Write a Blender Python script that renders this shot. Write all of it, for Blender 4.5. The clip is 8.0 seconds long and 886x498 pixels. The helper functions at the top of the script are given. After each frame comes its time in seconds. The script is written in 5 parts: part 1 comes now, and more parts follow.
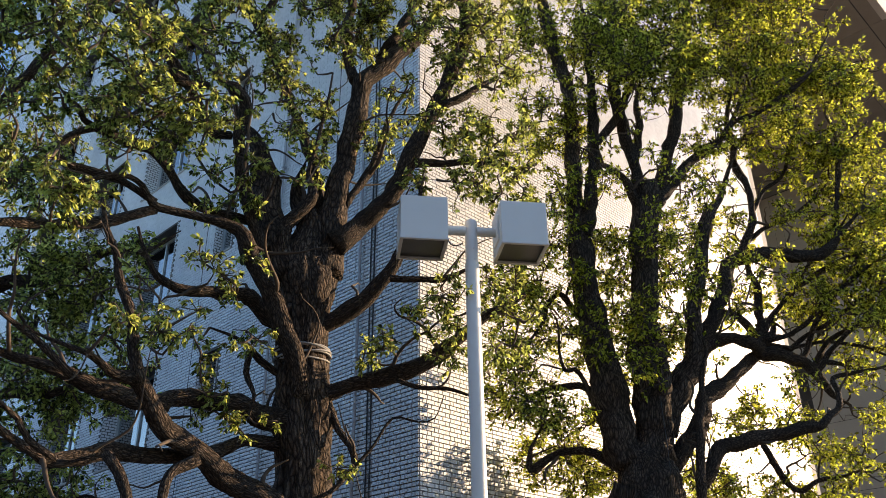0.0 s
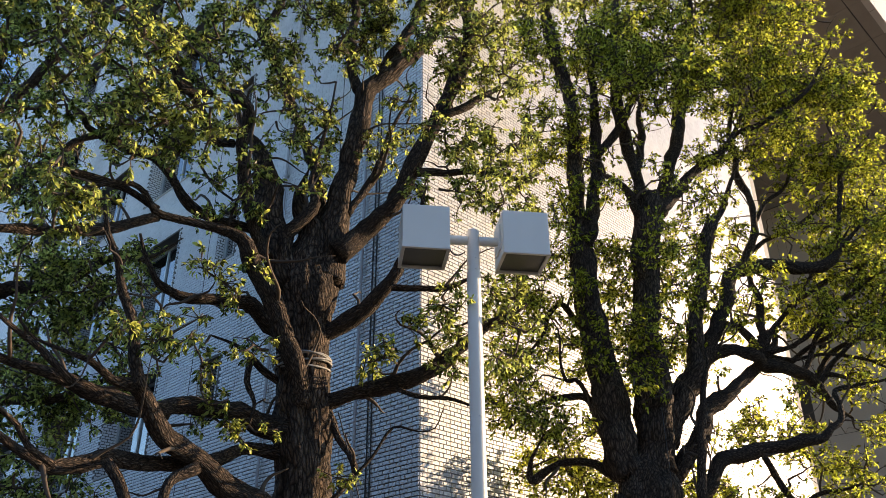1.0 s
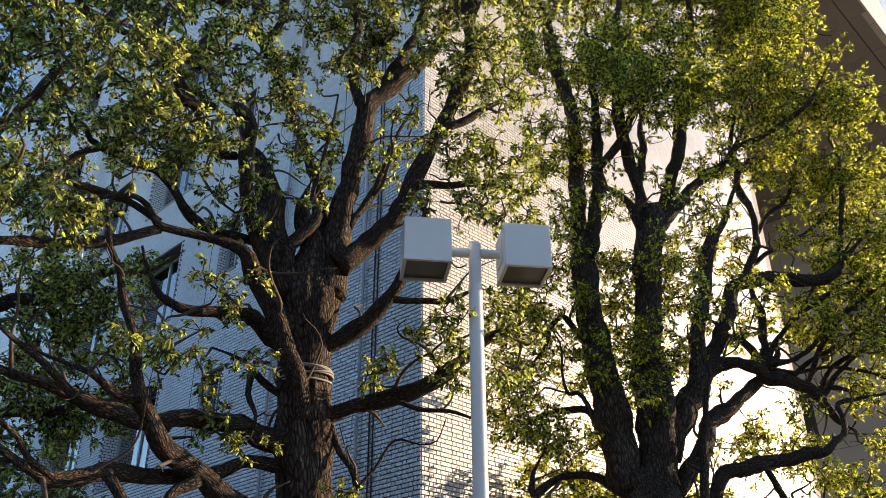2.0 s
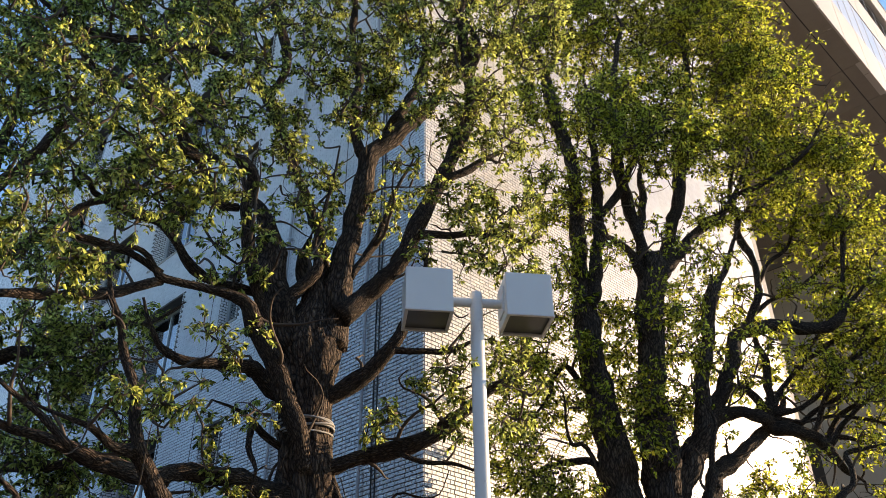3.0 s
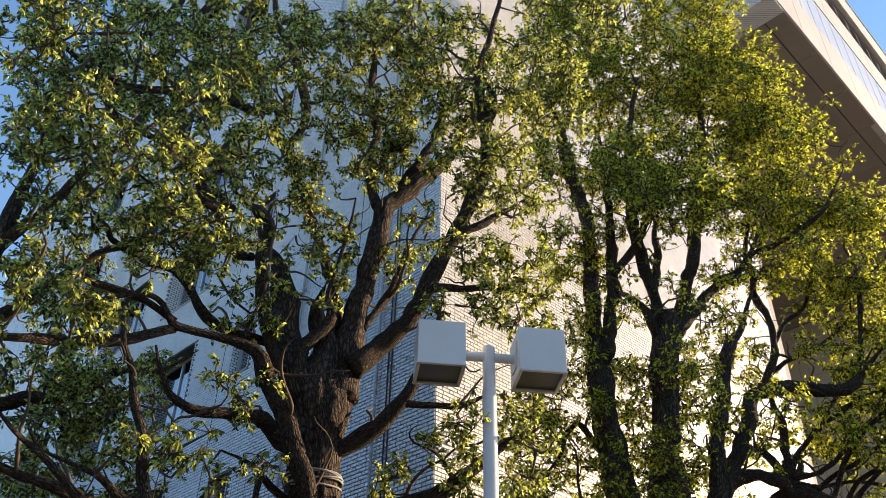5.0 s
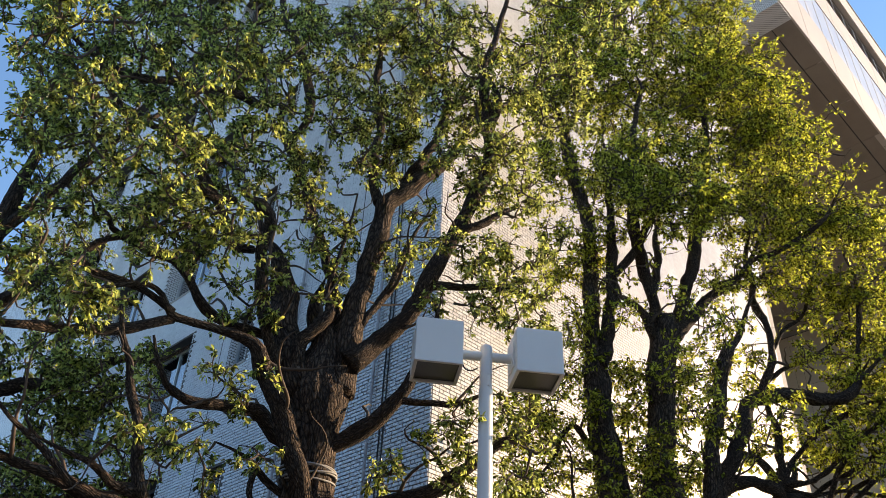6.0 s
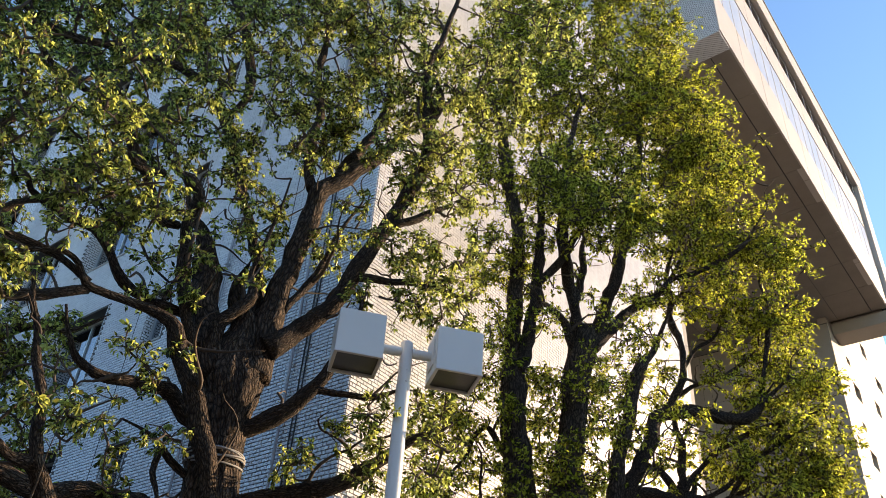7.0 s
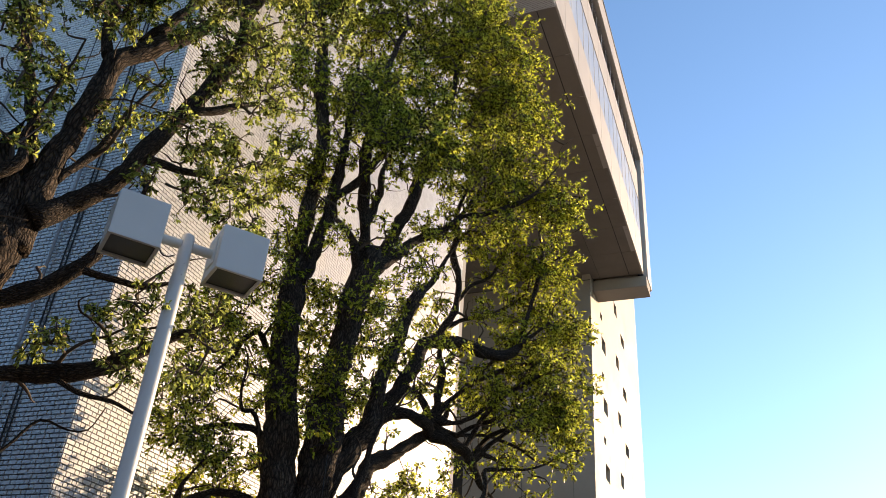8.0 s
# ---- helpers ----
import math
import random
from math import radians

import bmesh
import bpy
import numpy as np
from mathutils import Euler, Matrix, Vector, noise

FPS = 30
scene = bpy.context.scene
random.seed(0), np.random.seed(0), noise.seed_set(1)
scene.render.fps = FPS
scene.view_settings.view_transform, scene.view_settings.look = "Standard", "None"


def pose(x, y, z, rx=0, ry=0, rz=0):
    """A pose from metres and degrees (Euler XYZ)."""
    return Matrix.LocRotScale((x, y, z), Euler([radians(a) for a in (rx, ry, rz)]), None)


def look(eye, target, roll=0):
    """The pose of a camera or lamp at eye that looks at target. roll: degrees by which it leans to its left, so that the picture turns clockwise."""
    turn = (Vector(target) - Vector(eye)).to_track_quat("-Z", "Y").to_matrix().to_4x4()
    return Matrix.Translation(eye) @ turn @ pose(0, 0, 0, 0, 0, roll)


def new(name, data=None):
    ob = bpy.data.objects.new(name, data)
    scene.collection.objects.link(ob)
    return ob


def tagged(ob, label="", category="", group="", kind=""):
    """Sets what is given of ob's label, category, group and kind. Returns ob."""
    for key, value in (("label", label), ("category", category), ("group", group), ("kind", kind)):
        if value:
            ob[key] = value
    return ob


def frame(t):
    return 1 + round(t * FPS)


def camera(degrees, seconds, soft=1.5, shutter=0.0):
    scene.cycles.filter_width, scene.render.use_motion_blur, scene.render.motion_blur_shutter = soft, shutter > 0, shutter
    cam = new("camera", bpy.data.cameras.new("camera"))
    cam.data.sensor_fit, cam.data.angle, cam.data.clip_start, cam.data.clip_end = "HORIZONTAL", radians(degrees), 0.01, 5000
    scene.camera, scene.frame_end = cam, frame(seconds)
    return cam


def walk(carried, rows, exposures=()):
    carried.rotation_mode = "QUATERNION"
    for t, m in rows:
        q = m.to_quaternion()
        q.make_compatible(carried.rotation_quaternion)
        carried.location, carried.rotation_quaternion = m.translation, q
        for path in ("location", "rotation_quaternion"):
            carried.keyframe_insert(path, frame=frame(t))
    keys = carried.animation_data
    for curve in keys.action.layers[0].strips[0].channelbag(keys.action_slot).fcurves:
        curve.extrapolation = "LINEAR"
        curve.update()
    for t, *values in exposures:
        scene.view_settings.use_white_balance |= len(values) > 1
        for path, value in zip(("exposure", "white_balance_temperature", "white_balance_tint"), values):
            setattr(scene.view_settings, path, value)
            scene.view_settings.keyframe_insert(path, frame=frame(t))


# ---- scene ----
cam = camera(56.0, 8.0, soft=0.5)
EYE = 1.6
# seconds, yaw (left is positive), pitch, roll; the eye stays where it is
ROWS = [
    (0.0, 0.0, 27.26, -0.84), (0.5, 0.07, 27.61, -0.53), (1.0, 0.13, 27.90, -0.37),
    (2.5, 0.32, 30.06, -0.32), (3.0, 0.34, 32.18, -0.60), (3.5, 0.41, 34.11, -0.58),
    (4.0, 0.58, 35.39, -0.21), (4.5, 0.95, 35.88, 0.42), (6.0, 1.53, 35.70, 2.76),
    (6.5, -0.12, 35.92, 3.64), (7.0, -4.44, 35.70, 4.28), (7.5, -10.76, 34.84, 4.77),
    (8.0, -21.72, 31.05, 4.52),
]
walk(cam, [(t, pose(0, 0, EYE, 90 + p, 0, y) @ pose(0, 0, 0, 0, 0, r)) for t, y, p, r in ROWS],
     exposures=[(0.0, 1.3), (7.5, 1.35), (8.0, 0.95)])

# ---- light ----
SUN_AZ, SUN_EL = radians(68.5), radians(16)
world = bpy.data.worlds.new("sky")
scene.world = world
world.use_nodes = True
wn = world.node_tree
sky = wn.nodes.new("ShaderNodeTexSky")
sky.sky_type = "NISHITA"
sky.sun_disc = False
sky.sun_elevation, sky.sun_rotation = SUN_EL, SUN_AZ
sky.air_density, sky.dust_density, sky.ozone_density = 1.0, 0.10, 2.8
wn.nodes["Background"].inputs[1].default_value = 0.143
wn.links.new(sky.outputs[0], wn.nodes["Background"].inputs[0])
sun_dir = Vector((math.sin(SUN_AZ) * math.cos(SUN_EL), math.cos(SUN_AZ) * math.cos(SUN_EL), math.sin(SUN_EL)))
sun_data = bpy.data.lights.new("sun", "SUN")
sun_data.energy, sun_data.angle, sun_data.color = 4.5, radians(0.55), (1.0, 0.71, 0.44)
sun = new("sun", sun_data)
sun.matrix_world = look(sun_dir * 120, (0, 0, 0))


# ---- materials ----
def material(name, rough=0.6, metal=0.0, spec=0.5):
    m = bpy.data.materials.new(name)
    m.use_nodes = True
    b = m.node_tree.nodes["Principled BSDF"]
    b.inputs["Roughness"].default_value = rough
    b.inputs["Metallic"].default_value = metal
    b.inputs["Specular IOR Level"].default_value = spec
    return m, m.node_tree, b


def node(tree, kind, **values):
    n = tree.nodes.new(kind)
    for key, value in values.items():
        n.inputs[key.replace("_", " ")].default_value = value
    return n


def ramp(tree, source, stops):
    r = tree.nodes.new("ShaderNodeValToRGB")
    while len(r.color_ramp.elements) < len(stops):
        r.color_ramp.elements.new(0.5)
    for e, (at, c) in zip(r.color_ramp.elements, stops):
        e.position, e.color = at, (*c, 1)
    tree.links.new(source, r.inputs[0])
    return r.outputs[0]


def mix(tree, fac, a, b, blend="MIX"):
    n = tree.nodes.new("ShaderNodeMix")
    n.data_type, n.blend_type = "RGBA", blend
    for socket, value in ((n.inputs[0], fac), (n.inputs[6], a), (n.inputs[7], b)):
        if isinstance(value, bpy.types.NodeSocket):
            tree.links.new(value, socket)
        elif isinstance(value, tuple):
            socket.default_value = (*value, 1)
        else:
            socket.default_value = value
    return n.outputs[2]


def coords(tree, scale=(1, 1, 1)):
    tc = tree.nodes.new("ShaderNodeTexCoord")
    mp = tree.nodes.new("ShaderNodeMapping")
    mp.inputs["Scale"].default_value = scale
    tree.links.new(tc.outputs["Object"], mp.inputs["Vector"])
    return mp.outputs[0]


def noise_of(tree, vec, scale, detail=5.0, rough=0.6):
    n = node(tree, "ShaderNodeTexNoise", Scale=scale, Detail=detail, Roughness=rough)
    tree.links.new(vec, n.inputs["Vector"])
    return n.outputs["Fac"]


def bump(tree, b, height, strength=0.3, dist=0.01):
    n = node(tree, "ShaderNodeBump", Strength=strength, Distance=dist)
    tree.links.new(height, n.inputs["Height"])
    tree.links.new(n.outputs[0], b.inputs["Normal"])


def rough_surface(name, dark, light, grain=60, patch=1.2, rough=0.7, relief=0.25, dist=0.004, spec=0.4, metal=0.0, stretch=(1, 1, 1)):
    """Paint, concrete or metal: fine grain, and broad stains over it."""
    m, t, b = material(name, rough, metal, spec)
    v = coords(t, stretch)
    fine, broad = noise_of(t, v, grain), noise_of(t, v, patch, 6)
    base = ramp(t, broad, [(0.3, dark), (0.7, light)])
    base = mix(t, 0.35, base, ramp(t, fine, [(0.3, dark), (0.7, light)]))
    t.links.new(base, b.inputs["Base Color"])
    rr = node(t, "ShaderNodeMapRange", To_Min=max(0.02, rough - 0.12), To_Max=min(1, rough + 0.12))
    t.links.new(broad, rr.inputs[0])
    t.links.new(rr.outputs[0], b.inputs["Roughness"])
    bump(t, b, fine, relief, dist)
    return m


def tile_material(name, field):
    """Pale glazed brick tiles; each one differs a little."""
    m, t, b = material(name, 0.28, 0, 0.55)
    if field:
        rnd = t.nodes.new("ShaderNodeNewGeometry").outputs["Random Per Island"]
    else:
        rnd = t.nodes.new("ShaderNodeObjectInfo").outputs["Random"]
    v = coords(t)
    c = ramp(t, rnd, [(0.0, (0.48, 0.49, 0.51)), (0.5, (0.57, 0.58, 0.60)), (1.0, (0.65, 0.66, 0.68))])
    stain = noise_of(t, coords(t, (1, 1, 0.25)), 0.9, 6)
    c = mix(t, 0.5, c, ramp(t, stain, [(0.35, (0.43, 0.43, 0.43)), (0.6, (0.60, 0.61, 0.63))]))
    t.links.new(c, b.inputs["Base Color"])
    rr = node(t, "ShaderNodeMapRange", To_Min=0.36, To_Max=0.56)
    t.links.new(rnd, rr.inputs[0])
    t.links.new(rr.outputs[0], b.inputs["Roughness"])
    bump(t, b, noise_of(t, v, 35, 3), 0.25, 0.004)
    return m


def far_tile_material(name):
    """The same tiling where it is too far to tell the tiles apart."""
    m, t, b = material(name, 0.35, 0, 0.5)
    v = coords(t)
    sep = t.nodes.new("ShaderNodeSeparateXYZ")
    t.links.new(v, sep.inputs[0])
    add = node(t, "ShaderNodeMath")
    t.links.new(sep.outputs[0], add.inputs[0])
    t.links.new(sep.outputs[1], add.inputs[1])
    com = t.nodes.new("ShaderNodeCombineXYZ")
    t.links.new(add.outputs[0], com.inputs[0])
    t.links.new(sep.outputs[2], com.inputs[1])
    br = node(t, "ShaderNodeTexBrick", Scale=1.0, Mortar_Size=0.0075, Brick_Width=0.125, Row_Height=0.061)
    br.inputs["Color1"].default_value = (0.66, 0.66, 0.67, 1)
    br.inputs["Color2"].default_value = (0.59, 0.59, 0.60, 1)
    br.inputs["Mortar"].default_value = (0.055, 0.05, 0.047, 1)
    t.links.new(com.outputs[0], br.inputs["Vector"])
    t.links.new(br.outputs["Color"], b.inputs["Base Color"])
    return m


def bark_material(name, dark, light, size):
    """Brown bark in long plates that follow the wood, with black fissures between them."""
    m, t, b = material(name, 0.9, 0, 0.2)
    grain = t.nodes.new("ShaderNodeAttribute")
    grain.attribute_name = "grain"

    def along(k):
        mp = t.nodes.new("ShaderNodeMapping")
        mp.inputs["Scale"].default_value = (1, 1, k)
        t.links.new(grain.outputs["Vector"], mp.inputs["Vector"])
        return mp.outputs[0]

    v = along(0.26)
    warp = t.nodes.new("ShaderNodeVectorMath")
    warp.operation = "MULTIPLY_ADD"
    wob = node(t, "ShaderNodeTexNoise", Scale=11.0, Detail=5.0)
    t.links.new(v, wob.inputs["Vector"])
    t.links.new(wob.outputs["Color"], warp.inputs[0])
    warp.inputs[1].default_value = (0.075, 0.075, 0.075)
    t.links.new(v, warp.inputs[2])
    cell = node(t, "ShaderNodeTexVoronoi", Scale=size)
    cell.feature = "DISTANCE_TO_EDGE"
    t.links.new(warp.outputs[0], cell.inputs["Vector"])
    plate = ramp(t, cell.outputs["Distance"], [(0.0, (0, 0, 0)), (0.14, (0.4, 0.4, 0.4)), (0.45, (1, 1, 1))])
    fine = noise_of(t, along(0.4), 120, 6, 0.75)
    broad = noise_of(t, along(0.8), 3.2, 6)
    c = ramp(t, fine, [(0.34, dark), (0.66, light)])
    c = mix(t, ramp(t, broad, [(0.40, (0, 0, 0)), (0.70, (0.65, 0.65, 0.65))]), c, tuple(k * 1.1 for k in dark))
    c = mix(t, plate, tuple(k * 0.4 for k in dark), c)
    t.links.new(c, b.inputs["Base Color"])
    bump(t, b, mix(t, 0.4, plate, fine), 1.0, 0.035)
    return m


def leaf_material(name, stops, glow, through_share):
    """Glossy leaves; old ones dark and thick, young ones pale and letting light through, their spread widened to put
    sun-and-shade contrast into the colour.
    """
    m, t, b = material(name, 0.27, 0, 0.30)
    rnd = t.nodes.new("ShaderNodeNewGeometry").outputs["Random Per Island"]
    c = ramp(t, rnd, stops)
    t.links.new(c, b.inputs["Base Color"])
    tr = t.nodes.new("ShaderNodeBsdfTranslucent")
    thin = ramp(t, rnd, [(0.0, (0.06, 0.06, 0.06)), (0.35, (0.26, 0.26, 0.26)), (0.65, (0.82, 0.82, 0.82)), (1.0, (1, 1, 1))])
    t.links.new(mix(t, 1.0, thin, glow, "MULTIPLY"), tr.inputs[0])
    mx = t.nodes.new("ShaderNodeMixShader")
    mx.inputs[0].default_value = through_share
    t.links.new(b.outputs[0], mx.inputs[1])
    t.links.new(tr.outputs[0], mx.inputs[2])
    t.links.new(mx.outputs[0], t.nodes["Material Output"].inputs[0])
    return m


def glass_material(name, tint, ior=1.5):
    m = bpy.data.materials.new(name)
    m.use_nodes = True
    t = m.node_tree
    t.nodes.remove(t.nodes["Principled BSDF"])
    clear, gloss = t.nodes.new("ShaderNodeBsdfTransparent"), t.nodes.new("ShaderNodeBsdfGlossy")
    clear.inputs[0].default_value = (*tint, 1)
    gloss.inputs["Roughness"].default_value = 0.02
    fr = node(t, "ShaderNodeFresnel", IOR=ior)
    wob = node(t, "ShaderNodeBump", Strength=0.05, Distance=0.02)
    t.links.new(noise_of(t, coords(t), 1.3, 1), wob.inputs["Height"])
    t.links.new(wob.outputs[0], gloss.inputs["Normal"])
    mx = t.nodes.new("ShaderNodeMixShader")
    t.links.new(fr.outputs[0], mx.inputs[0])
    t.links.new(clear.outputs[0], mx.inputs[1])
    t.links.new(gloss.outputs[0], mx.inputs[2])
    t.links.new(mx.outputs[0], t.nodes["Material Output"].inputs[0])
    return m


TILE = tile_material("glazed_tile", False)
TILE_FIELD = tile_material("glazed_tile_field", True)
FAR_TILE = far_tile_material("far_tile")
MORTAR = rough_surface("mortar", (0.065, 0.060, 0.055), (0.115, 0.105, 0.095), 90, 2, 0.95, 0.4)
CONCRETE = rough_surface("board_concrete", (0.27, 0.25, 0.22), (0.36, 0.34, 0.31), 40, 0.5, 0.85, 0.3)
SOFFIT = rough_surface("soffit_panel", (0.20, 0.175, 0.15), (0.30, 0.265, 0.23), 50, 0.6, 0.8, 0.2)
PRECAST = rough_surface("precast_panel", (0.43, 0.39, 0.355), (0.53, 0.49, 0.455), 60, 0.7, 0.6, 0.15)
TOWER_WALL = rough_surface("cream_render", (0.35, 0.305, 0.255), (0.41, 0.36, 0.305), 60, 0.6, 0.7, 0.15)
DARK_METAL = rough_surface("dark_frame", (0.02, 0.02, 0.022), (0.045, 0.045, 0.05), 80, 3, 0.45, 0.1)
ALU = rough_surface("aluminium_frame", (0.36, 0.37, 0.38), (0.5, 0.5, 0.5), 90, 2, 0.4, 0.1, metal=0.6)
PAINT = rough_surface("grey_white_paint", (0.66, 0.65, 0.61), (0.73, 0.72, 0.68), 120, 1.6, 0.42, 0.08, 0.002)
RIM = rough_surface("lamp_rim", (0.60, 0.58, 0.55), (0.70, 0.68, 0.65), 90, 4, 0.5, 0.1)
# near-black colour standing in for the shade of unlit interiors
ROOM_DARK = rough_surface("painted_dim_room", (0.03, 0.03, 0.032), (0.06, 0.06, 0.06), 10, 1, 0.9, 0.1)
PIPE = rough_surface("pipe_paint", (0.28, 0.28, 0.29), (0.38, 0.38, 0.39), 70, 1.5, 0.5, 0.1)
CABLE = rough_surface("black_cable", (0.02, 0.02, 0.02), (0.04, 0.04, 0.04), 70, 2, 0.6, 0.1)
ROPE = rough_surface("weathered_rope", (0.18, 0.18, 0.17), (0.34, 0.33, 0.32), 120, 8, 0.8, 0.4)
GROUND = rough_surface("pavement", (0.06, 0.06, 0.058), (0.11, 0.105, 0.10), 25, 0.3, 0.9, 0.4)
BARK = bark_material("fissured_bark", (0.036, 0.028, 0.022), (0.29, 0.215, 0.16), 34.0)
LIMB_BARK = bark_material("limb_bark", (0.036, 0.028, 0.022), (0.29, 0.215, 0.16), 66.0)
TWIG = rough_surface("twig_bark", (0.03, 0.023, 0.017), (0.11, 0.08, 0.056), 30, 3, 0.85, 0.3)
LEAF = leaf_material("evergreen_leaf", [(0.0, (0.007, 0.017, 0.005)), (0.4, (0.024, 0.045, 0.012)), (0.72, (0.14, 0.18, 0.045)), (1.0, (0.42, 0.44, 0.15))], (0.86, 0.96, 0.22), 0.50)
LEAF_WARM = leaf_material("sunny_leaf", [(0.0, (0.010, 0.022, 0.005)), (0.35, (0.032, 0.058, 0.010)), (0.7, (0.16, 0.20, 0.03)), (1.0, (0.40, 0.41, 0.08))], (0.93, 1.0, 0.11), 0.54)
GLASS = glass_material("window_glass", (0.45, 0.52, 0.55), 5.0)
BLIND = rough_surface("pale_blind", (0.52, 0.52, 0.55), (0.72, 0.71, 0.72), 30, 0.8, 0.85, 0.1, stretch=(1, 1, 0.3))
BAND_GLASS = glass_material("coated_band_glass", (0.90, 0.93, 0.96), 1.4)
# opaque pane colour with the sky's pale bluish reflection painted in
SKY_TINT_PANE = rough_surface("sky_tint_pane", (0.32, 0.40, 0.54), (0.56, 0.57, 0.60), 2.2, 0.5, 0.35, 0.05, stretch=(1, 1, 0.5))
LAMP_GLASS = rough_surface("prismatic_lamp_glass", (0.06, 0.06, 0.055), (0.10, 0.10, 0.09), 200, 3, 0.35, 0.3, 0.002)


# ---- building blocks ----
def part(name, bm, mat, parent=None, label="", m=None):
    me = bpy.data.meshes.new(name)
    bm.to_mesh(me)
    bm.free()
    me.materials.append(mat)
    ob = new(name, me)
    if parent:
        ob.parent = parent
    if m is not None:
        ob.matrix_basis = m
    if label:
        ob["label"] = label
    return ob


def mesh_part(name, verts, faces, mat, parent=None, label="", smooth=False):
    me = bpy.data.meshes.new(name)
    me.from_pydata(verts, [], faces)
    me.materials.append(mat)
    if smooth:
        me.polygons.foreach_set("use_smooth", [True] * len(me.polygons))
    ob = new(name, me)
    if parent:
        ob.parent = parent
    if label:
        ob["label"] = label
    return ob


def add_box(bm, x0, x1, y0, y1, z0, z1, bevel=0.0):
    made = bmesh.ops.create_cube(bm, size=1.0, matrix=Matrix.LocRotScale(((x0 + x1) / 2, (y0 + y1) / 2, (z0 + z1) / 2), None, (x1 - x0, y1 - y0, z1 - z0)))
    if bevel:
        edges = {e for v in made["verts"] for e in v.link_edges}
        bmesh.ops.bevel(bm, geom=list(edges), offset=bevel, segments=2, affect="EDGES")
    return bm


def box(x0, x1, y0, y1, z0, z1, bevel=0.0):
    return add_box(bmesh.new(), x0, x1, y0, y1, z0, z1, bevel)


def spline(points, step):
    """Smooth rows of (x, y, z, r) through the points, about step apart."""
    p = np.array(points, float)
    p = np.vstack([2 * p[0] - p[1], p, 2 * p[-1] - p[-2]])
    out = []
    for i in range(1, len(p) - 2):
        n = max(2, int(np.linalg.norm(p[i + 1, :3] - p[i, :3]) / step))
        for k in range(n):
            s = k / n
            out.append(0.5 * (2 * p[i] + (p[i + 1] - p[i - 1]) * s + (2 * p[i - 1] - 5 * p[i] + 4 * p[i + 1] - p[i + 2]) * s * s
                              + (3 * p[i] - p[i - 1] - 3 * p[i + 1] + p[i + 2]) * s ** 3))
    out.append(p[-2])
    out = np.array(out)
    out[:, 3] = np.maximum(out[:, 3], 0.002)
    return out


def tube(rows, sides, rough=0.0, verts=None, faces=None):
    """A round, knotty tube along rows of (x, y, z, r); added to verts and faces."""
    verts = [] if verts is None else verts
    faces = [] if faces is None else faces
    start = len(verts)
    side = Vector((1, 0.3, 0.1))
    for i, row in enumerate(rows):
        here = Vector(row[:3])
        way = Vector(rows[min(i + 1, len(rows) - 1)][:3]) - Vector(rows[max(i - 1, 0)][:3])
        way = way.normalized() if way.length > 1e-9 else Vector((0, 0, 1))
        side = side - way * side.dot(way)
        if side.length < 1e-4:
            side = way.orthogonal()
        side.normalize()
        other = way.cross(side)
        for k in range(sides):
            a = 2 * math.pi * k / sides
            out = side * math.cos(a) + other * math.sin(a)
            r = row[3]
            if rough:
                q = here + out * r
                r *= 1 + rough * (noise.noise(q * 3.5) * 0.9 + noise.noise(Vector((out.x * 7 + 3, out.y * 7, q.z * 1.3))) * 0.7 + noise.noise(q * 14) * 0.35 + noise.noise(Vector((out.x * 24, out.y * 24, q.z * 3.2))) * 0.45)
            verts.append(here + out * r)
    for i in range(len(rows) - 1):
        for k in range(sides):
            a, b = start + i * sides + k, start + i * sides + (k + 1) % sides
            faces.append((a, b, b + sides, a + sides))
    last = start + (len(rows) - 1) * sides
    faces.append(tuple(range(start + sides - 1, start - 1, -1)))
    faces.append(tuple(range(last, last + sides)))
    return verts, faces


def wood_part(name, rows, sides, rough, mat, parent, label=""):
    """A tube of wood, with the bark's run (round and along the wood) stored on its points."""
    vs, fs = tube(rows, sides, rough)
    ob = mesh_part(name, vs, fs, mat, parent, label, True)
    rows = np.asarray(rows, float)
    run = np.concatenate([[0], np.cumsum(np.linalg.norm(np.diff(rows[:, :3], axis=0), axis=1))]) + rows[0, 0] * 7
    a = 2 * math.pi * np.arange(sides) / sides
    r = np.maximum(rows[:, 3], 0.02)[:, None]
    g = np.stack([r * np.cos(a), r * np.sin(a), np.repeat(run[:, None], sides, 1)], 2)
    ob.data.attributes.new("grain", "FLOAT_VECTOR", "POINT").data.foreach_set("vector", g.astype(np.float32).ravel())
    return ob


def cylinder(bm, a, b, r0, r1=None, sides=24):
    a, b = Vector(a), Vector(b)
    m = Matrix.Translation((a + b) / 2) @ (b - a).to_track_quat("Z", "Y").to_matrix().to_4x4()
    bmesh.ops.create_cone(bm, cap_ends=True, segments=sides, radius1=r0, radius2=r0 if r1 is None else r1, depth=(b - a).length, matrix=m)
    return bm


def shade(ob, angle=35):
    ob.data.polygons.foreach_set("use_smooth", [True] * len(ob.data.polygons))
    ob.data.set_sharp_from_angle(angle=radians(angle))
    return ob


# ---- ground ----
verts, faces = [], []
N = 24
for i in range(N + 1):
    for j in range(N + 1):
        x, y = (2 * i / N - 1), (2 * j / N - 1)
        verts.append((x * abs(x) * 600, y * abs(y) * 600, 0.0))
for i in range(N):
    for j in range(N):
        a = i * (N + 1) + j
        faces.append((a, a + N + 1, a + N + 2, a + 1))
tagged(mesh_part("ground", verts, faces, GROUND), "grey pavement in front of the tiled building", "ground", kind="structure")

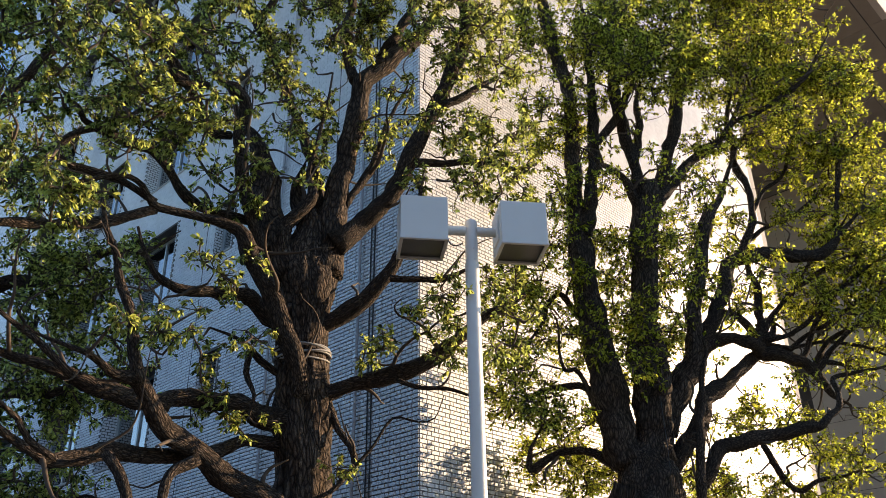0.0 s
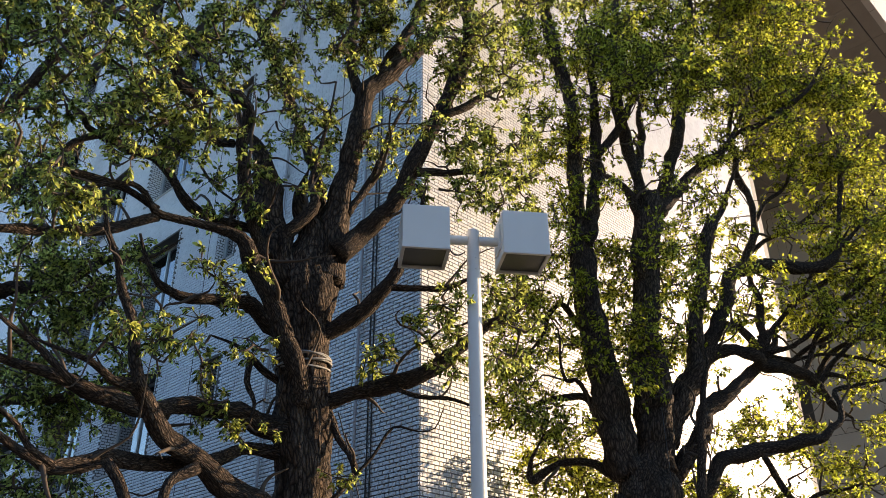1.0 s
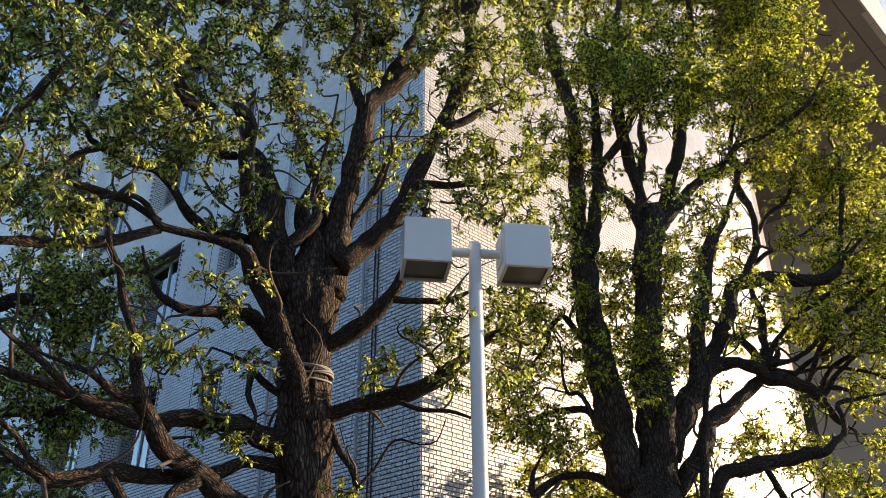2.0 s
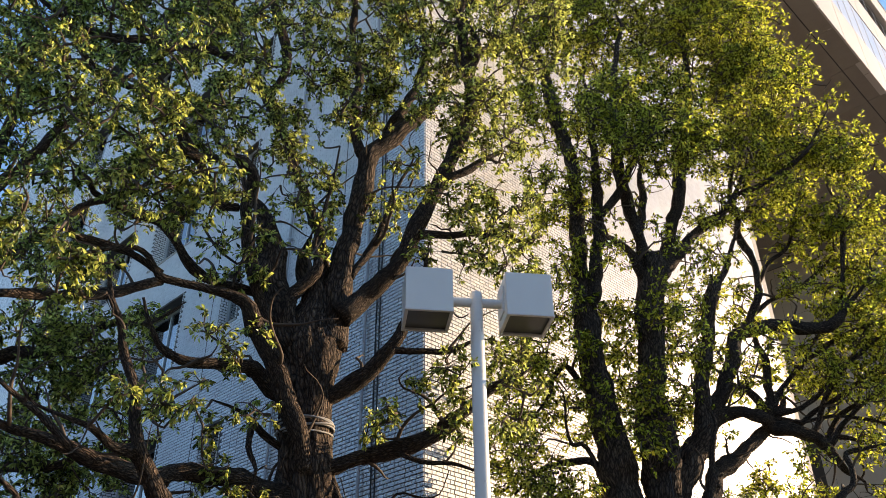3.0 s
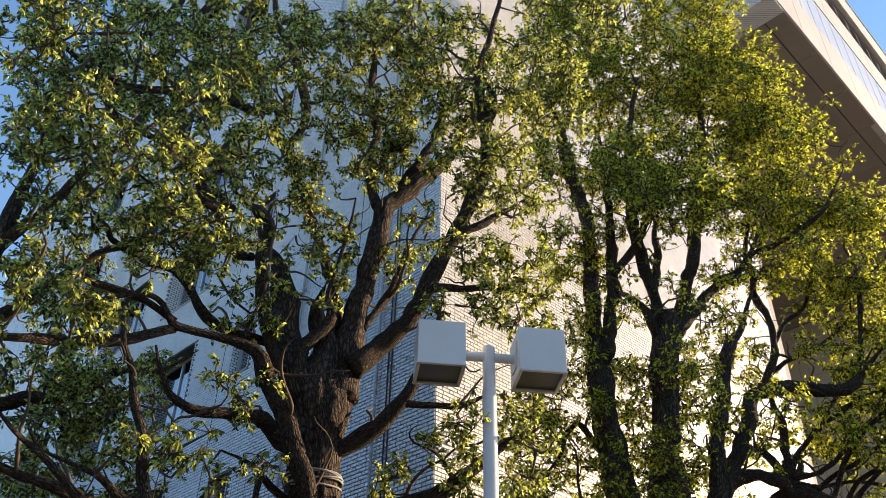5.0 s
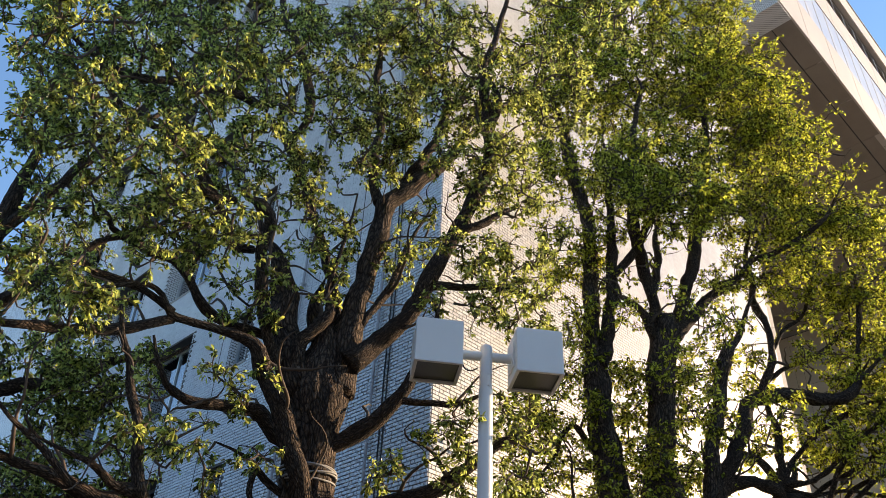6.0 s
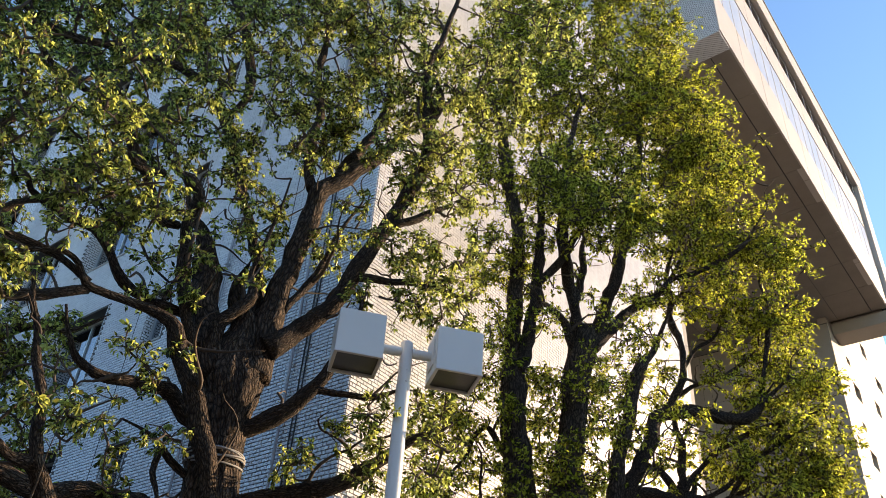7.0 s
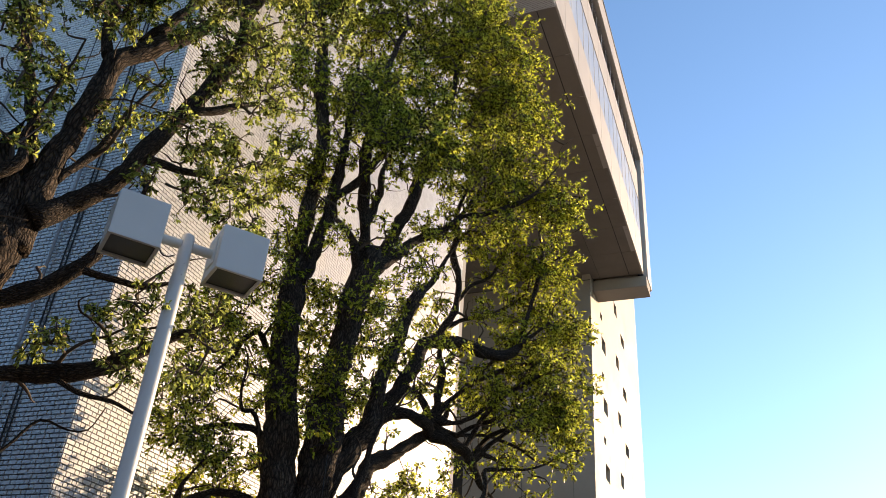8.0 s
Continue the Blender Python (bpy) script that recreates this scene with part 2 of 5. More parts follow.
# plain unseen walls added behind the viewer, which close the place and shade its foot
UNSEEN_WALL = rough_surface("unseen_wall", (0.09, 0.09, 0.09), (0.15, 0.15, 0.145), 20, 0.2, 0.85, 0.3)
street = add_box(box(-45, 40, -22, -20, 0, 13), -34, -32, -20, 30, 0, 11)
tagged(part("backdrop", street, UNSEEN_WALL), "plain grey unseen walls added behind the viewer to block low sky light", "wall", kind="structure")

# ---- the tiled office building: local x runs along its sunny wall, y into it ----
BUILDING = pose(0, 0, 0, 0, 0, 45.7)
X0, Y0, X1, Y1, TOP = 7.48, 7.79, 20.36, 34.0, 34.6
COURSE, LONG, SHORT, JOINT = 0.061, 0.144, 0.074, 0.0130
STOREY = 3.3


def empty(name, m, label, category):
    ob = new(name)
    ob.empty_display_size = 0.3
    ob.matrix_basis = m
    return tagged(ob, label, category)


def panel_cells(bm, u0, u1, z0, z1, holes, put):
    """Fill a wall's rectangle with boxes, but for the holes (u0, u1, z0, z1)."""
    us = sorted({u0, u1, *[h[0] for h in holes], *[h[1] for h in holes]})
    for a, b in zip(us, us[1:]):
        cut = sorted((h[2], h[3]) for h in holes if h[0] <= (a + b) / 2 <= h[1])
        z = z0
        for lo, hi in [*cut, (z1, z1)]:
            if lo > z + 1e-6:
                put(bm, a, b, z, lo)
            z = max(z, hi)
    return bm


def tile_rows(u0, u1, z0, z1, holes, joint):
    """(u, z, long?) of each tile of a wall in alternating long and short tiles, corner first."""
    pair = LONG + SHORT
    for c in range(int(round(z0 / COURSE)), int(z1 / COURSE)):
        z = c * COURSE
        u, long_one = (u0, True) if c % 2 else (u0 - pair / 2 + 0.02, True)
        while u < u1:
            w = LONG if long_one else SHORT
            a, b = max(u, u0), min(u + w, u1)
            if b - a > 0.03 and not any(a < h[1] and b > h[0] and z < h[3] and z + COURSE > h[2] for h in holes):
                yield a + joint / 2, b - joint / 2, z + joint / 2, z + COURSE - joint / 2
            u += w
            long_one = not long_one


def tile_box(a, b, z0, z1, jitter, along_y):
    """Five faces of one tile proud of the joints; u runs along y on the shaded wall, along x on the sunny one."""
    d = 0.016 + jitter
    e = 0.0025
    if along_y:
        back = [(X0, a, z0), (X0, b, z0), (X0, b, z1), (X0, a, z1)]
        front = [(X0 - d, a + e, z0 + e), (X0 - d, b - e, z0 + e), (X0 - d, b - e, z1 - e), (X0 - d, a + e, z1 - e)]
        order = [(7, 6, 5, 4), (0, 4, 5, 1), (1, 5, 6, 2), (2, 6, 7, 3), (3, 7, 4, 0)]
    else:
        back = [(a, Y0, z0), (b, Y0, z0), (b, Y0, z1), (a, Y0, z1)]
        front = [(a + e, Y0 - d, z0 + e), (b - e, Y0 - d, z0 + e), (b - e, Y0 - d, z1 - e), (a + e, Y0 - d, z1 - e)]
        order = [(4, 5, 6, 7), (0, 1, 5, 4), (1, 2, 6, 5), (2, 3, 7, 6), (3, 0, 4, 7)]
    return back + front, order


def window(parent, y0, y1, z0, z1, depth, mullions=1):
    """A window set back in the shaded wall: frame, panes and a near-black box for the dim room behind."""
    x = X0 + depth
    w = part("window", box(x + 0.06, x + 1.6, y0 - 0.3, y1 + 0.3, z0 - 0.3, z1 + 0.3), ROOM_DARK, parent, "near-black box painted as the dim room behind dark window glass")
    bm = bmesh.new()
    f = 0.05
    add_box(bm, x - 0.03, x + 0.05, y0, y0 + f, z0, z1)
    add_box(bm, x - 0.03, x + 0.05, y1 - f, y1, z0, z1)
    add_box(bm, x - 0.03, x + 0.05, y0 + f, y1 - f, z0, z0 + f)
    add_box(bm, x - 0.03, x + 0.05, y0 + f, y1 - f, z1 - f, z1)
    for k in range(mullions):
        y = y0 + (y1 - y0) * (k + 1) / (mullions + 1)
        add_box(bm, x - 0.03, x + 0.05, y - f / 2, y + f / 2, z0 + f, z1 - f)
    part("window_frame", bm, ALU, w, "aluminium window frame")
    for k in range(mullions + 1):
        a = y0 + (y1 - y0) * k / (mullions + 1) + f * 0.55
        b = y0 + (y1 - y0) * (k + 1) / (mullions + 1) - f * 0.55
        pane = part("pane", box(x + 0.005, x + 0.013, a, b, z0 + f, z1 - f), GLASS, w, "window pane reflecting the sky")
        pane.visible_shadow = False
    part("reveal", box(X0 - 0.018, X0 + depth - 0.03, y0 - 0.001, y0 + 0.012, z0, z1), FAR_TILE, w, "tiled window reveal")
    part("reveal", box(X0 - 0.018, X0 + depth - 0.03, y1 - 0.012, y1 + 0.001, z0, z1), FAR_TILE, w, "tiled window reveal")
    part("window_sill", box(X0 - 0.03, X0 + depth, y0 - 0.02, y1 + 0.02, z0 - 0.05, z0 - 0.004), CONCRETE, w, "concrete sill")
    return w


def office_building():
    house = empty("office_building", BUILDING, "tall office building clad in pale glazed brick tiles", "building")
    holes = []
    for k in range(9):
        z = 2.25 + STOREY * k
        holes.append((15.5, 17.6, z, z + 1.85))
        holes.append((18.9, 21.2, z, z + 1.85))
        holes.append((23.0, 25.1, z, z + 1.85))
        holes.append((13.12, 13.75, z + 0.35, z + 1.55))
    wall = part("shaded_wall", panel_cells(bmesh.new(), Y0 + 0.001, Y1, 0, TOP, holes,
                lambda bm, a, b, z0, z1: add_box(bm, X0, X0 + 0.5, a, b, z0, z1)), MORTAR, house, "dark mortar joints of the shaded tiled wall")
    for y0, y1, z0, z1 in holes:
        window(house, y0, y1, z0, z1, 0.32 if y1 - y0 > 1 else 0.16, 1 if y1 - y0 > 1 else 0)
    sunny = part("sunny_wall", box(X0 + 0.5, X1, Y0, Y0 + 0.5, 0, TOP), MORTAR, house, "mortar joints of the sunlit tiled wall")
    add_mass = box(X0 + 2.4, X1 - 0.02, Y0 + 0.6, Y1, 0, TOP - 0.02)
    part("core", add_mass, ROOM_DARK, house)
    part("roof", box(X0 - 0.2, X1 + 0.1, Y0 - 0.2, Y1, TOP, TOP + 0.4), CONCRETE, house)
    part("end_wall", box(X1, X1 + 0.3, Y0, Y1, 0, TOP), CONCRETE, house, "concrete end wall in shade")
    # tiles: those at the corner one by one, the rest as one field
    for along_y, parent, u0, u1, top in ((True, wall, Y0, 22.0, 17.0), (False, sunny, X0, X1, 19.0)):
        verts, faces, singles = [], [], 0
        kinds = {}
        # sunny wall's joints are modelled thinner, standing in for glare that washes them out
        for a, b, z0, z1 in tile_rows(u0 - (0.016 if along_y else 0.0), u1, 2.1, top, holes if along_y else [], JOINT if along_y else 0.75 * JOINT):
            near = 2.65 < z0 < 4.6 and a < u0 + 1.25
            if near and singles < 290:
                singles += 1
                key = round(b - a, 3)
                if key not in kinds:
                    vs, fs = tile_box(0, b - a, 0, z1 - z0, 0, along_y)
                    me = bpy.data.meshes.new("tile")
                    me.from_pydata([(v[0], v[1], v[2]) for v in vs], [], fs)
                    me.materials.append(TILE)
                    kinds[key] = me
                ob = new("tile", kinds[key])
                ob.parent = parent
                ob.location = (random.uniform(-0.001, 0.001), a, z0) if along_y else (a, random.uniform(-0.001, 0.001), z0)
            else:
                vs, fs = tile_box(a, b, z0, z1, random.uniform(-0.002, 0.002), along_y)
                n = len(verts)
                verts += vs
                faces += [tuple(n + k for k in f) for f in fs]
        tagged(mesh_part("tile_field", verts, faces, TILE_FIELD, parent, "pale glazed brick tiles in alternating long and short pieces"), kind="stuff")
        # above the view and past the windows the tiling is one skin
        if along_y:
            part("far_tiling", panel_cells(panel_cells(bmesh.new(), Y0, 22.0, 17.02, TOP, [h for h in holes if h[3] > 17.1 and h[0] < 22], lambda bm, a, b, z0, z1: add_box(bm, X0 - 0.016, X0 - 0.001, a, b, z0, z1)),
                 22.01, Y1, 0.0, TOP, [h for h in holes if h[0] > 22], lambda bm, a, b, z0, z1: add_box(bm, X0 - 0.016, X0 - 0.001, a, b, z0, z1)), FAR_TILE, parent)
        else:
            part("far_tiling", box(X0, X1, Y0 - 0.016, Y0 - 0.001, 19.02, TOP), FAR_TILE, parent)
    # movement joints, rainwater pipes and cables on the shaded wall
    for y in (14.1, 9.85):
        part("movement_joint", box(X0 - 0.0195, X0 - 0.014, y - 0.008, y + 0.008, 2, 22), CABLE, house)
    for y, r in ((9.05, 0.026), (11.4, 0.026)):
        bm = cylinder(bmesh.new(), (X0 - 0.07, y, 0), (X0 - 0.07, y, TOP - 0.5), r, sides=16)
        pipe = shade(part("rain_pipe", bm, PIPE, house, "pale painted rainwater pipe"))
        for k in range(10):
            part("bracket", box(X0 - 0.115, X0 - 0.012, y - r - 0.012, y + r + 0.012, 1.4 + k * 2.2, 1.44 + k * 2.2, 0.004), ALU, pipe)
    for y in (8.82, 8.74):
        vs, fs = tube([(X0 - 0.03, y + 0.012 * math.sin(k * 1.7), k * 1.5, 0.011) for k in range(16)], 6)
        mesh_part("cable", vs, fs, CABLE, house, "thin black cable", True)
    return house


def overhanging_wing():
    """The upper storeys that bridge from the tiled block to the far tower."""
    wing = empty("overhanging_wing", BUILDING, "overhanging upper storeys with a panelled soffit and window bands", "building")
    YF, Z, XE, YB = 4.98, 24.95, 41.0, 20.0
    # soffit panels with open joints
    soffit = part("soffit", box(20.78, XE, YF + 0.1, YB, Z + 0.03, Z + 0.5), CABLE, wing, "dark joints between soffit panels")
    xs = [20.8 + 2.52 * k for k in range(9)]
    ys = [5.02, 5.72, 7.35, 9.0, 10.6, 12.2, 13.8, 15.4, 17.0]
    for i in range(len(xs) - 1):
        for a, b in zip(ys, ys[1:]):
            g = 0.03 if a > 5.5 and a < 6 else 0.012
            part("panel", box(xs[i] + 0.012, xs[i + 1] - 0.012, a + g, b - 0.012, Z + random.uniform(-0.004, 0.004), Z + 0.06), SOFFIT, soffit)
    # the near end, clad in tiles, with its underside
    part("end_block", box(19.8, 20.76, YF + 0.02, Y0 - 0.02, Z - 0.1, 33.18), FAR_TILE, wing, "tiled end of the overhang")
    # fascia in bands from the bottom up
    n = 9
    step = (XE - 19.8) / n
    for k in range(n):
        a, b = 19.8 + k * step + 0.008, 19.8 + (k + 1) * step - 0.008
        part("lower_panel", box(a, b, YF - 0.02, YF + 0.25, Z, 27.3, 0.01), PRECAST, wing, "pale precast panel")
        part("middle_panel", box(a, b, YF - 0.02, YF + 0.25, 29.9, 31.85, 0.01), PRECAST, wing, "pale precast panel")
        for lo, hi in ((27.35, 29.85), (31.9, 32.9)):
            upper = lo > 30
            w = part("window", box(a, b, YF + 0.12, YF + 0.2, lo, hi), BLIND if upper and random.random() < 0.35 else ROOM_DARK, wing, "window band of the overhang")
            part("mullion", box(b - 0.05, b, YF - 0.01, YF + 0.1, lo, hi), ALU if upper else PRECAST, w)
            part("mullion", box((a + b) / 2 - 0.03, (a + b) / 2 + 0.03, YF - 0.01, YF + 0.1, lo, hi), ALU if upper else PRECAST, w)
            for c, d in ((a, (a + b) / 2 - 0.03), ((a + b) / 2 + 0.03, b - 0.05)):
                if upper:
                    pane = part("pane", box(c, d, YF + 0.0, YF + 0.01, lo, hi), BAND_GLASS, w, "dark pane of the upper window band")
                    pane.visible_shadow = False
                else:
                    part("pane", box(c, d, YF + 0.0, YF + 0.01, lo, hi), SKY_TINT_PANE, w, "opaque pale pane with the sky's bluish reflection painted in")
    # solid near-black strip: the shade under the parapet is put into its colour
    part("shadow_gap", box(19.8, XE + 0.6, YF + 0.02, YF + 0.3, 32.92, 33.2), DARK_METAL, wing, "near-black strip painted as the shaded gap below the parapet")
    part("parapet", box(19.8, 43.0, 4.76, YF + 0.4, 33.2, 34.7, 0.03), PRECAST, wing, "pale parapet")
    part("coping", box(20.2, 43.05, 4.72, YF + 0.5, 34.7, 34.78), ALU, wing)
    part("end_gap", box(XE, XE + 0.5, YF + 0.02, YF + 0.3, Z, 33.0), DARK_METAL, wing, "dark vertical gap")
    part("end_fin", box(XE + 0.5, 43.0, 4.78, 7.75, 24.86, 33.29, 0.03), PRECAST, wing, "pale end wall")
    part("end_beam", box(XE, 42.4, 4.82, 7.77, 24.2, 24.86, 0.02), CONCRETE, wing, "concrete end beam")
    part("back", box(21.4, XE, YF + 0.6, YB, Z + 0.55, 33.2), ROOM_DARK, wing)
    part("roof", box(20.4, 42.9, YF + 0.5, YB, 33.6, 34.2), CONCRETE, wing)
    part("rear_wall", box(20.7, 40.2, 17.9, 18.2, 0, Z), CONCRETE, wing, "shaded concrete wall under the overhang")
    return wing


def stair_tower():
    tower = empty("stair_tower", BUILDING, "slender pale tower with small staggered windows", "building")
    XT, XR = 40.3, 57.5
    holes = []
    for k in range(7):
        z = 3.55 + 3.7 * k
        holes += [(43.0, 43.6, z + 1.5, z + 1.9), (43.2, 44.4, z - 0.35, z + 0.5), (47.9, 48.9, z + 0.6, z + 1.4), (50.1, 51.4, z - 0.55, z + 0.15)]
    put = lambda bm, a, b, z0, z1: add_box(bm, a, b, Y0, Y0 + 0.45, z0, z1)
    part("lit_wall", panel_cells(bmesh.new(), XT, XR, 0, 36, holes, put), TOWER_WALL, tower, "cream rendered wall in full sun")
    for a, b, z0, z1 in holes:
        w = part("window", box(a - 0.1, b + 0.1, Y0 + 0.5, Y0 + 0.6, z0 - 0.1, z1 + 0.1), ROOM_DARK, tower, "small deep-set window")
        f = bmesh.new()
        add_box(f, a, a + 0.09, Y0 + 0.25, Y0 + 0.32, z0, z1)
        add_box(f, b - 0.09, b, Y0 + 0.25, Y0 + 0.32, z0, z1)
        add_box(f, a + 0.09, b - 0.09, Y0 + 0.25, Y0 + 0.32, z0, z0 + 0.09)
        add_box(f, a + 0.09, b - 0.09, Y0 + 0.25, Y0 + 0.32, z1 - 0.09, z1)
        part("window_frame", f, DARK_METAL, w)
        pane = part("pane", box(a + 0.09, b - 0.09, Y0 + 0.28, Y0 + 0.29, z0 + 0.09, z1 - 0.09), GLASS, w)
        pane.visible_shadow = False
    put2 = lambda bm, a, b, z0, z1: add_box(bm, XT - 0.001, XT + 0.4, a, b, z0, z1)
    shaded = part("shaded_wall", panel_cells(bmesh.new(), Y0 + 0.002, 20, 0, 24.6, [(13.34, 13.75, 16.2, 16.85)], put2), CABLE, tower, "dark joints of the concrete panels")
    zs = [0.0, 2.4, 5.6, 8.82, 12.0, 15.2, 18.4, 21.6, 24.55]
    ys = [Y0 + 0.004, 8.86, 11.5, 14.2, 14.65, 15.5, 17.9]
    for z0, z1 in zip(zs, zs[1:]):
        for a, b in zip(ys, ys[1:]):
            if (a, z0) == (14.65, 12.0):
                continue
            cell = [(13.34, 13.75, 16.2, 16.85)] if a == 11.5 and z0 == 15.2 else []
            bm = panel_cells(bmesh.new(), a + 0.01, b - 0.01, z0 + 0.012, z1 - 0.012, cell, lambda q, c, d, e, g: add_box(q, XT - 0.03, XT - 0.004, c, d, e, g))
            part("panel", bm, CONCRETE, shaded)
    w = part("window", box(XT + 0.35, XT + 0.39, 13.3, 13.8, 16.1, 16.9), ROOM_DARK, tower, "small square window in shade")
    f = bmesh.new()
    for y0, y1, z0, z1 in ((13.27, 13.34, 16.13, 16.92), (13.75, 13.82, 16.13, 16.92), (13.34, 13.75, 16.13, 16.2), (13.34, 13.75, 16.85, 16.92)):
        add_box(f, XT - 0.09, XT - 0.031, y0, y1, z0, z1)
    part("window_frame", f, ALU, w)
    part("roof", box(XT, XR, Y0, 20, 36, 36.3), CONCRETE, tower)
    part("side_wall", box(XR - 0.4, XR, Y0 + 0.46, 20, 0, 36), TOWER_WALL, tower)
    return tower


# ---- the lamp ----
def lamp_head(parent, x, label):
    """A cube lamp head: five painted sides, a rim below and a recessed dark glass."""
    s, t, rim = 0.192, 0.012, 0.028
    bm = bmesh.new()
    add_box(bm, x - s, x + s, -s, -s + t, -s, s, 0.003)
    add_box(bm, x - s, x + s, s - t, s, -s, s, 0.003)
    add_box(bm, x - s, x - s + t, -s + t, s - t, -s, s, 0.003)
    add_box(bm, x + s - t, x + s, -s + t, s - t, -s, s, 0.003)
    add_box(bm, x - s + t, x + s - t, -s + t, s - t, s - t, s, 0.003)
    head = part("lamp_head", bm, PAINT, parent, label)
    bm = bmesh.new()
    e = s + 0.004
    for a, b, c, d in ((-e, e, -e, -e + rim), (-e, e, e - rim, e), (-e, -e + rim, -e + rim, e - rim), (e - rim, e, -e + rim, e - rim)):
        add_box(bm, x + a, x + b, c, d, -s - 0.012, -s + 0.004, 0.002)
    part("rim", bm, RIM, head, "metal rim round the glass")
    pane = part("pane", box(x - s + 0.02, x + s - 0.02, -s + 0.02, s - 0.02, -s + 0.012, -s + 0.017), LAMP_GLASS, head, "dark lamp glass")
    pane.visible_shadow = False
    part("reflector", box(x - s + 0.03, x + s - 0.03, -s + 0.03, s - 0.03, -s + 0.10, -s + 0.12), DARK_METAL, head)
    bm = bmesh.new()
    cylinder(bm, (x - 0.05, 0, -s + 0.06), (x + 0.05, 0, -s + 0.06), 0.022, sides=12)
    part("bulb", bm, RIM, head)
    inner = s if x < 0 else -s
    bm = bmesh.new()
    add_box(bm, x + inner - (0.0 if x < 0 else 0.012), x + inner + (0.012 if x < 0 else 0.0), -0.09, 0.09, -0.12, 0.12, 0.003)
    part("flange", bm, PAINT, head, "mounting flange")
    return head


def street_lamp():
    lamp = empty("street_lamp", pose(0.235, 6.095, 0, 0, 0, 8.0), "grey-white street lamp with two cube heads", "street lamp")
    bm = bmesh.new()
    cylinder(bm, (0, 0, 0), (0, 0, 4.60), 0.060, 0.057, 32)
    shade(part("pole", bm, PAINT, lamp, "round painted steel pole"))
    bm = bmesh.new()
    cylinder(bm, (0, 0, 4.60), (0, 0, 4.985), 0.052, 0.052, 32)
    cylinder(bm, (0, 0, 4.985), (0, 0, 5.0), 0.052, 0.038, 32)
    shade(part("pole_top", bm, PAINT, lamp))
    for sx in (-1, 1):
        bm = bmesh.new()
        cylinder(bm, (sx * 0.045, 0, 4.90), (sx * 0.215, 0, 4.90), 0.04, sides=24)
        shade(part("arm", bm, PAINT, lamp))
    for x, z in ((-0.411, 4.912), (0.411, 4.912)):
        h = lamp_head(lamp, x, "painted cube lamp head with dark glass below")
        h.location.z = z
    for z in (4.62, 4.72, 3.4):
        bm = bmesh.new()
        cylinder(bm, (0.01, -0.064, z), (0.01, -0.050, z), 0.006, sides=8)
        part("bolt", bm, RIM, lamp)
    vs, fs = tube(spline([(-0.2, 0, 4.83, 0.006), (-0.17, 0, 4.77, 0.006), (-0.12, 0.0, 4.76, 0.006), (-0.07, 0, 4.79, 0.006)], 0.02), 6)
    mesh_part("cable", vs, fs, CABLE, lamp, "short black cable", True)
    bm = bmesh.new()
    cylinder(bm, (0, 0, 0), (0, 0, 0.02), 0.16, sides=32)
    part("base_plate", bm, PAINT, lamp)
    return lamp


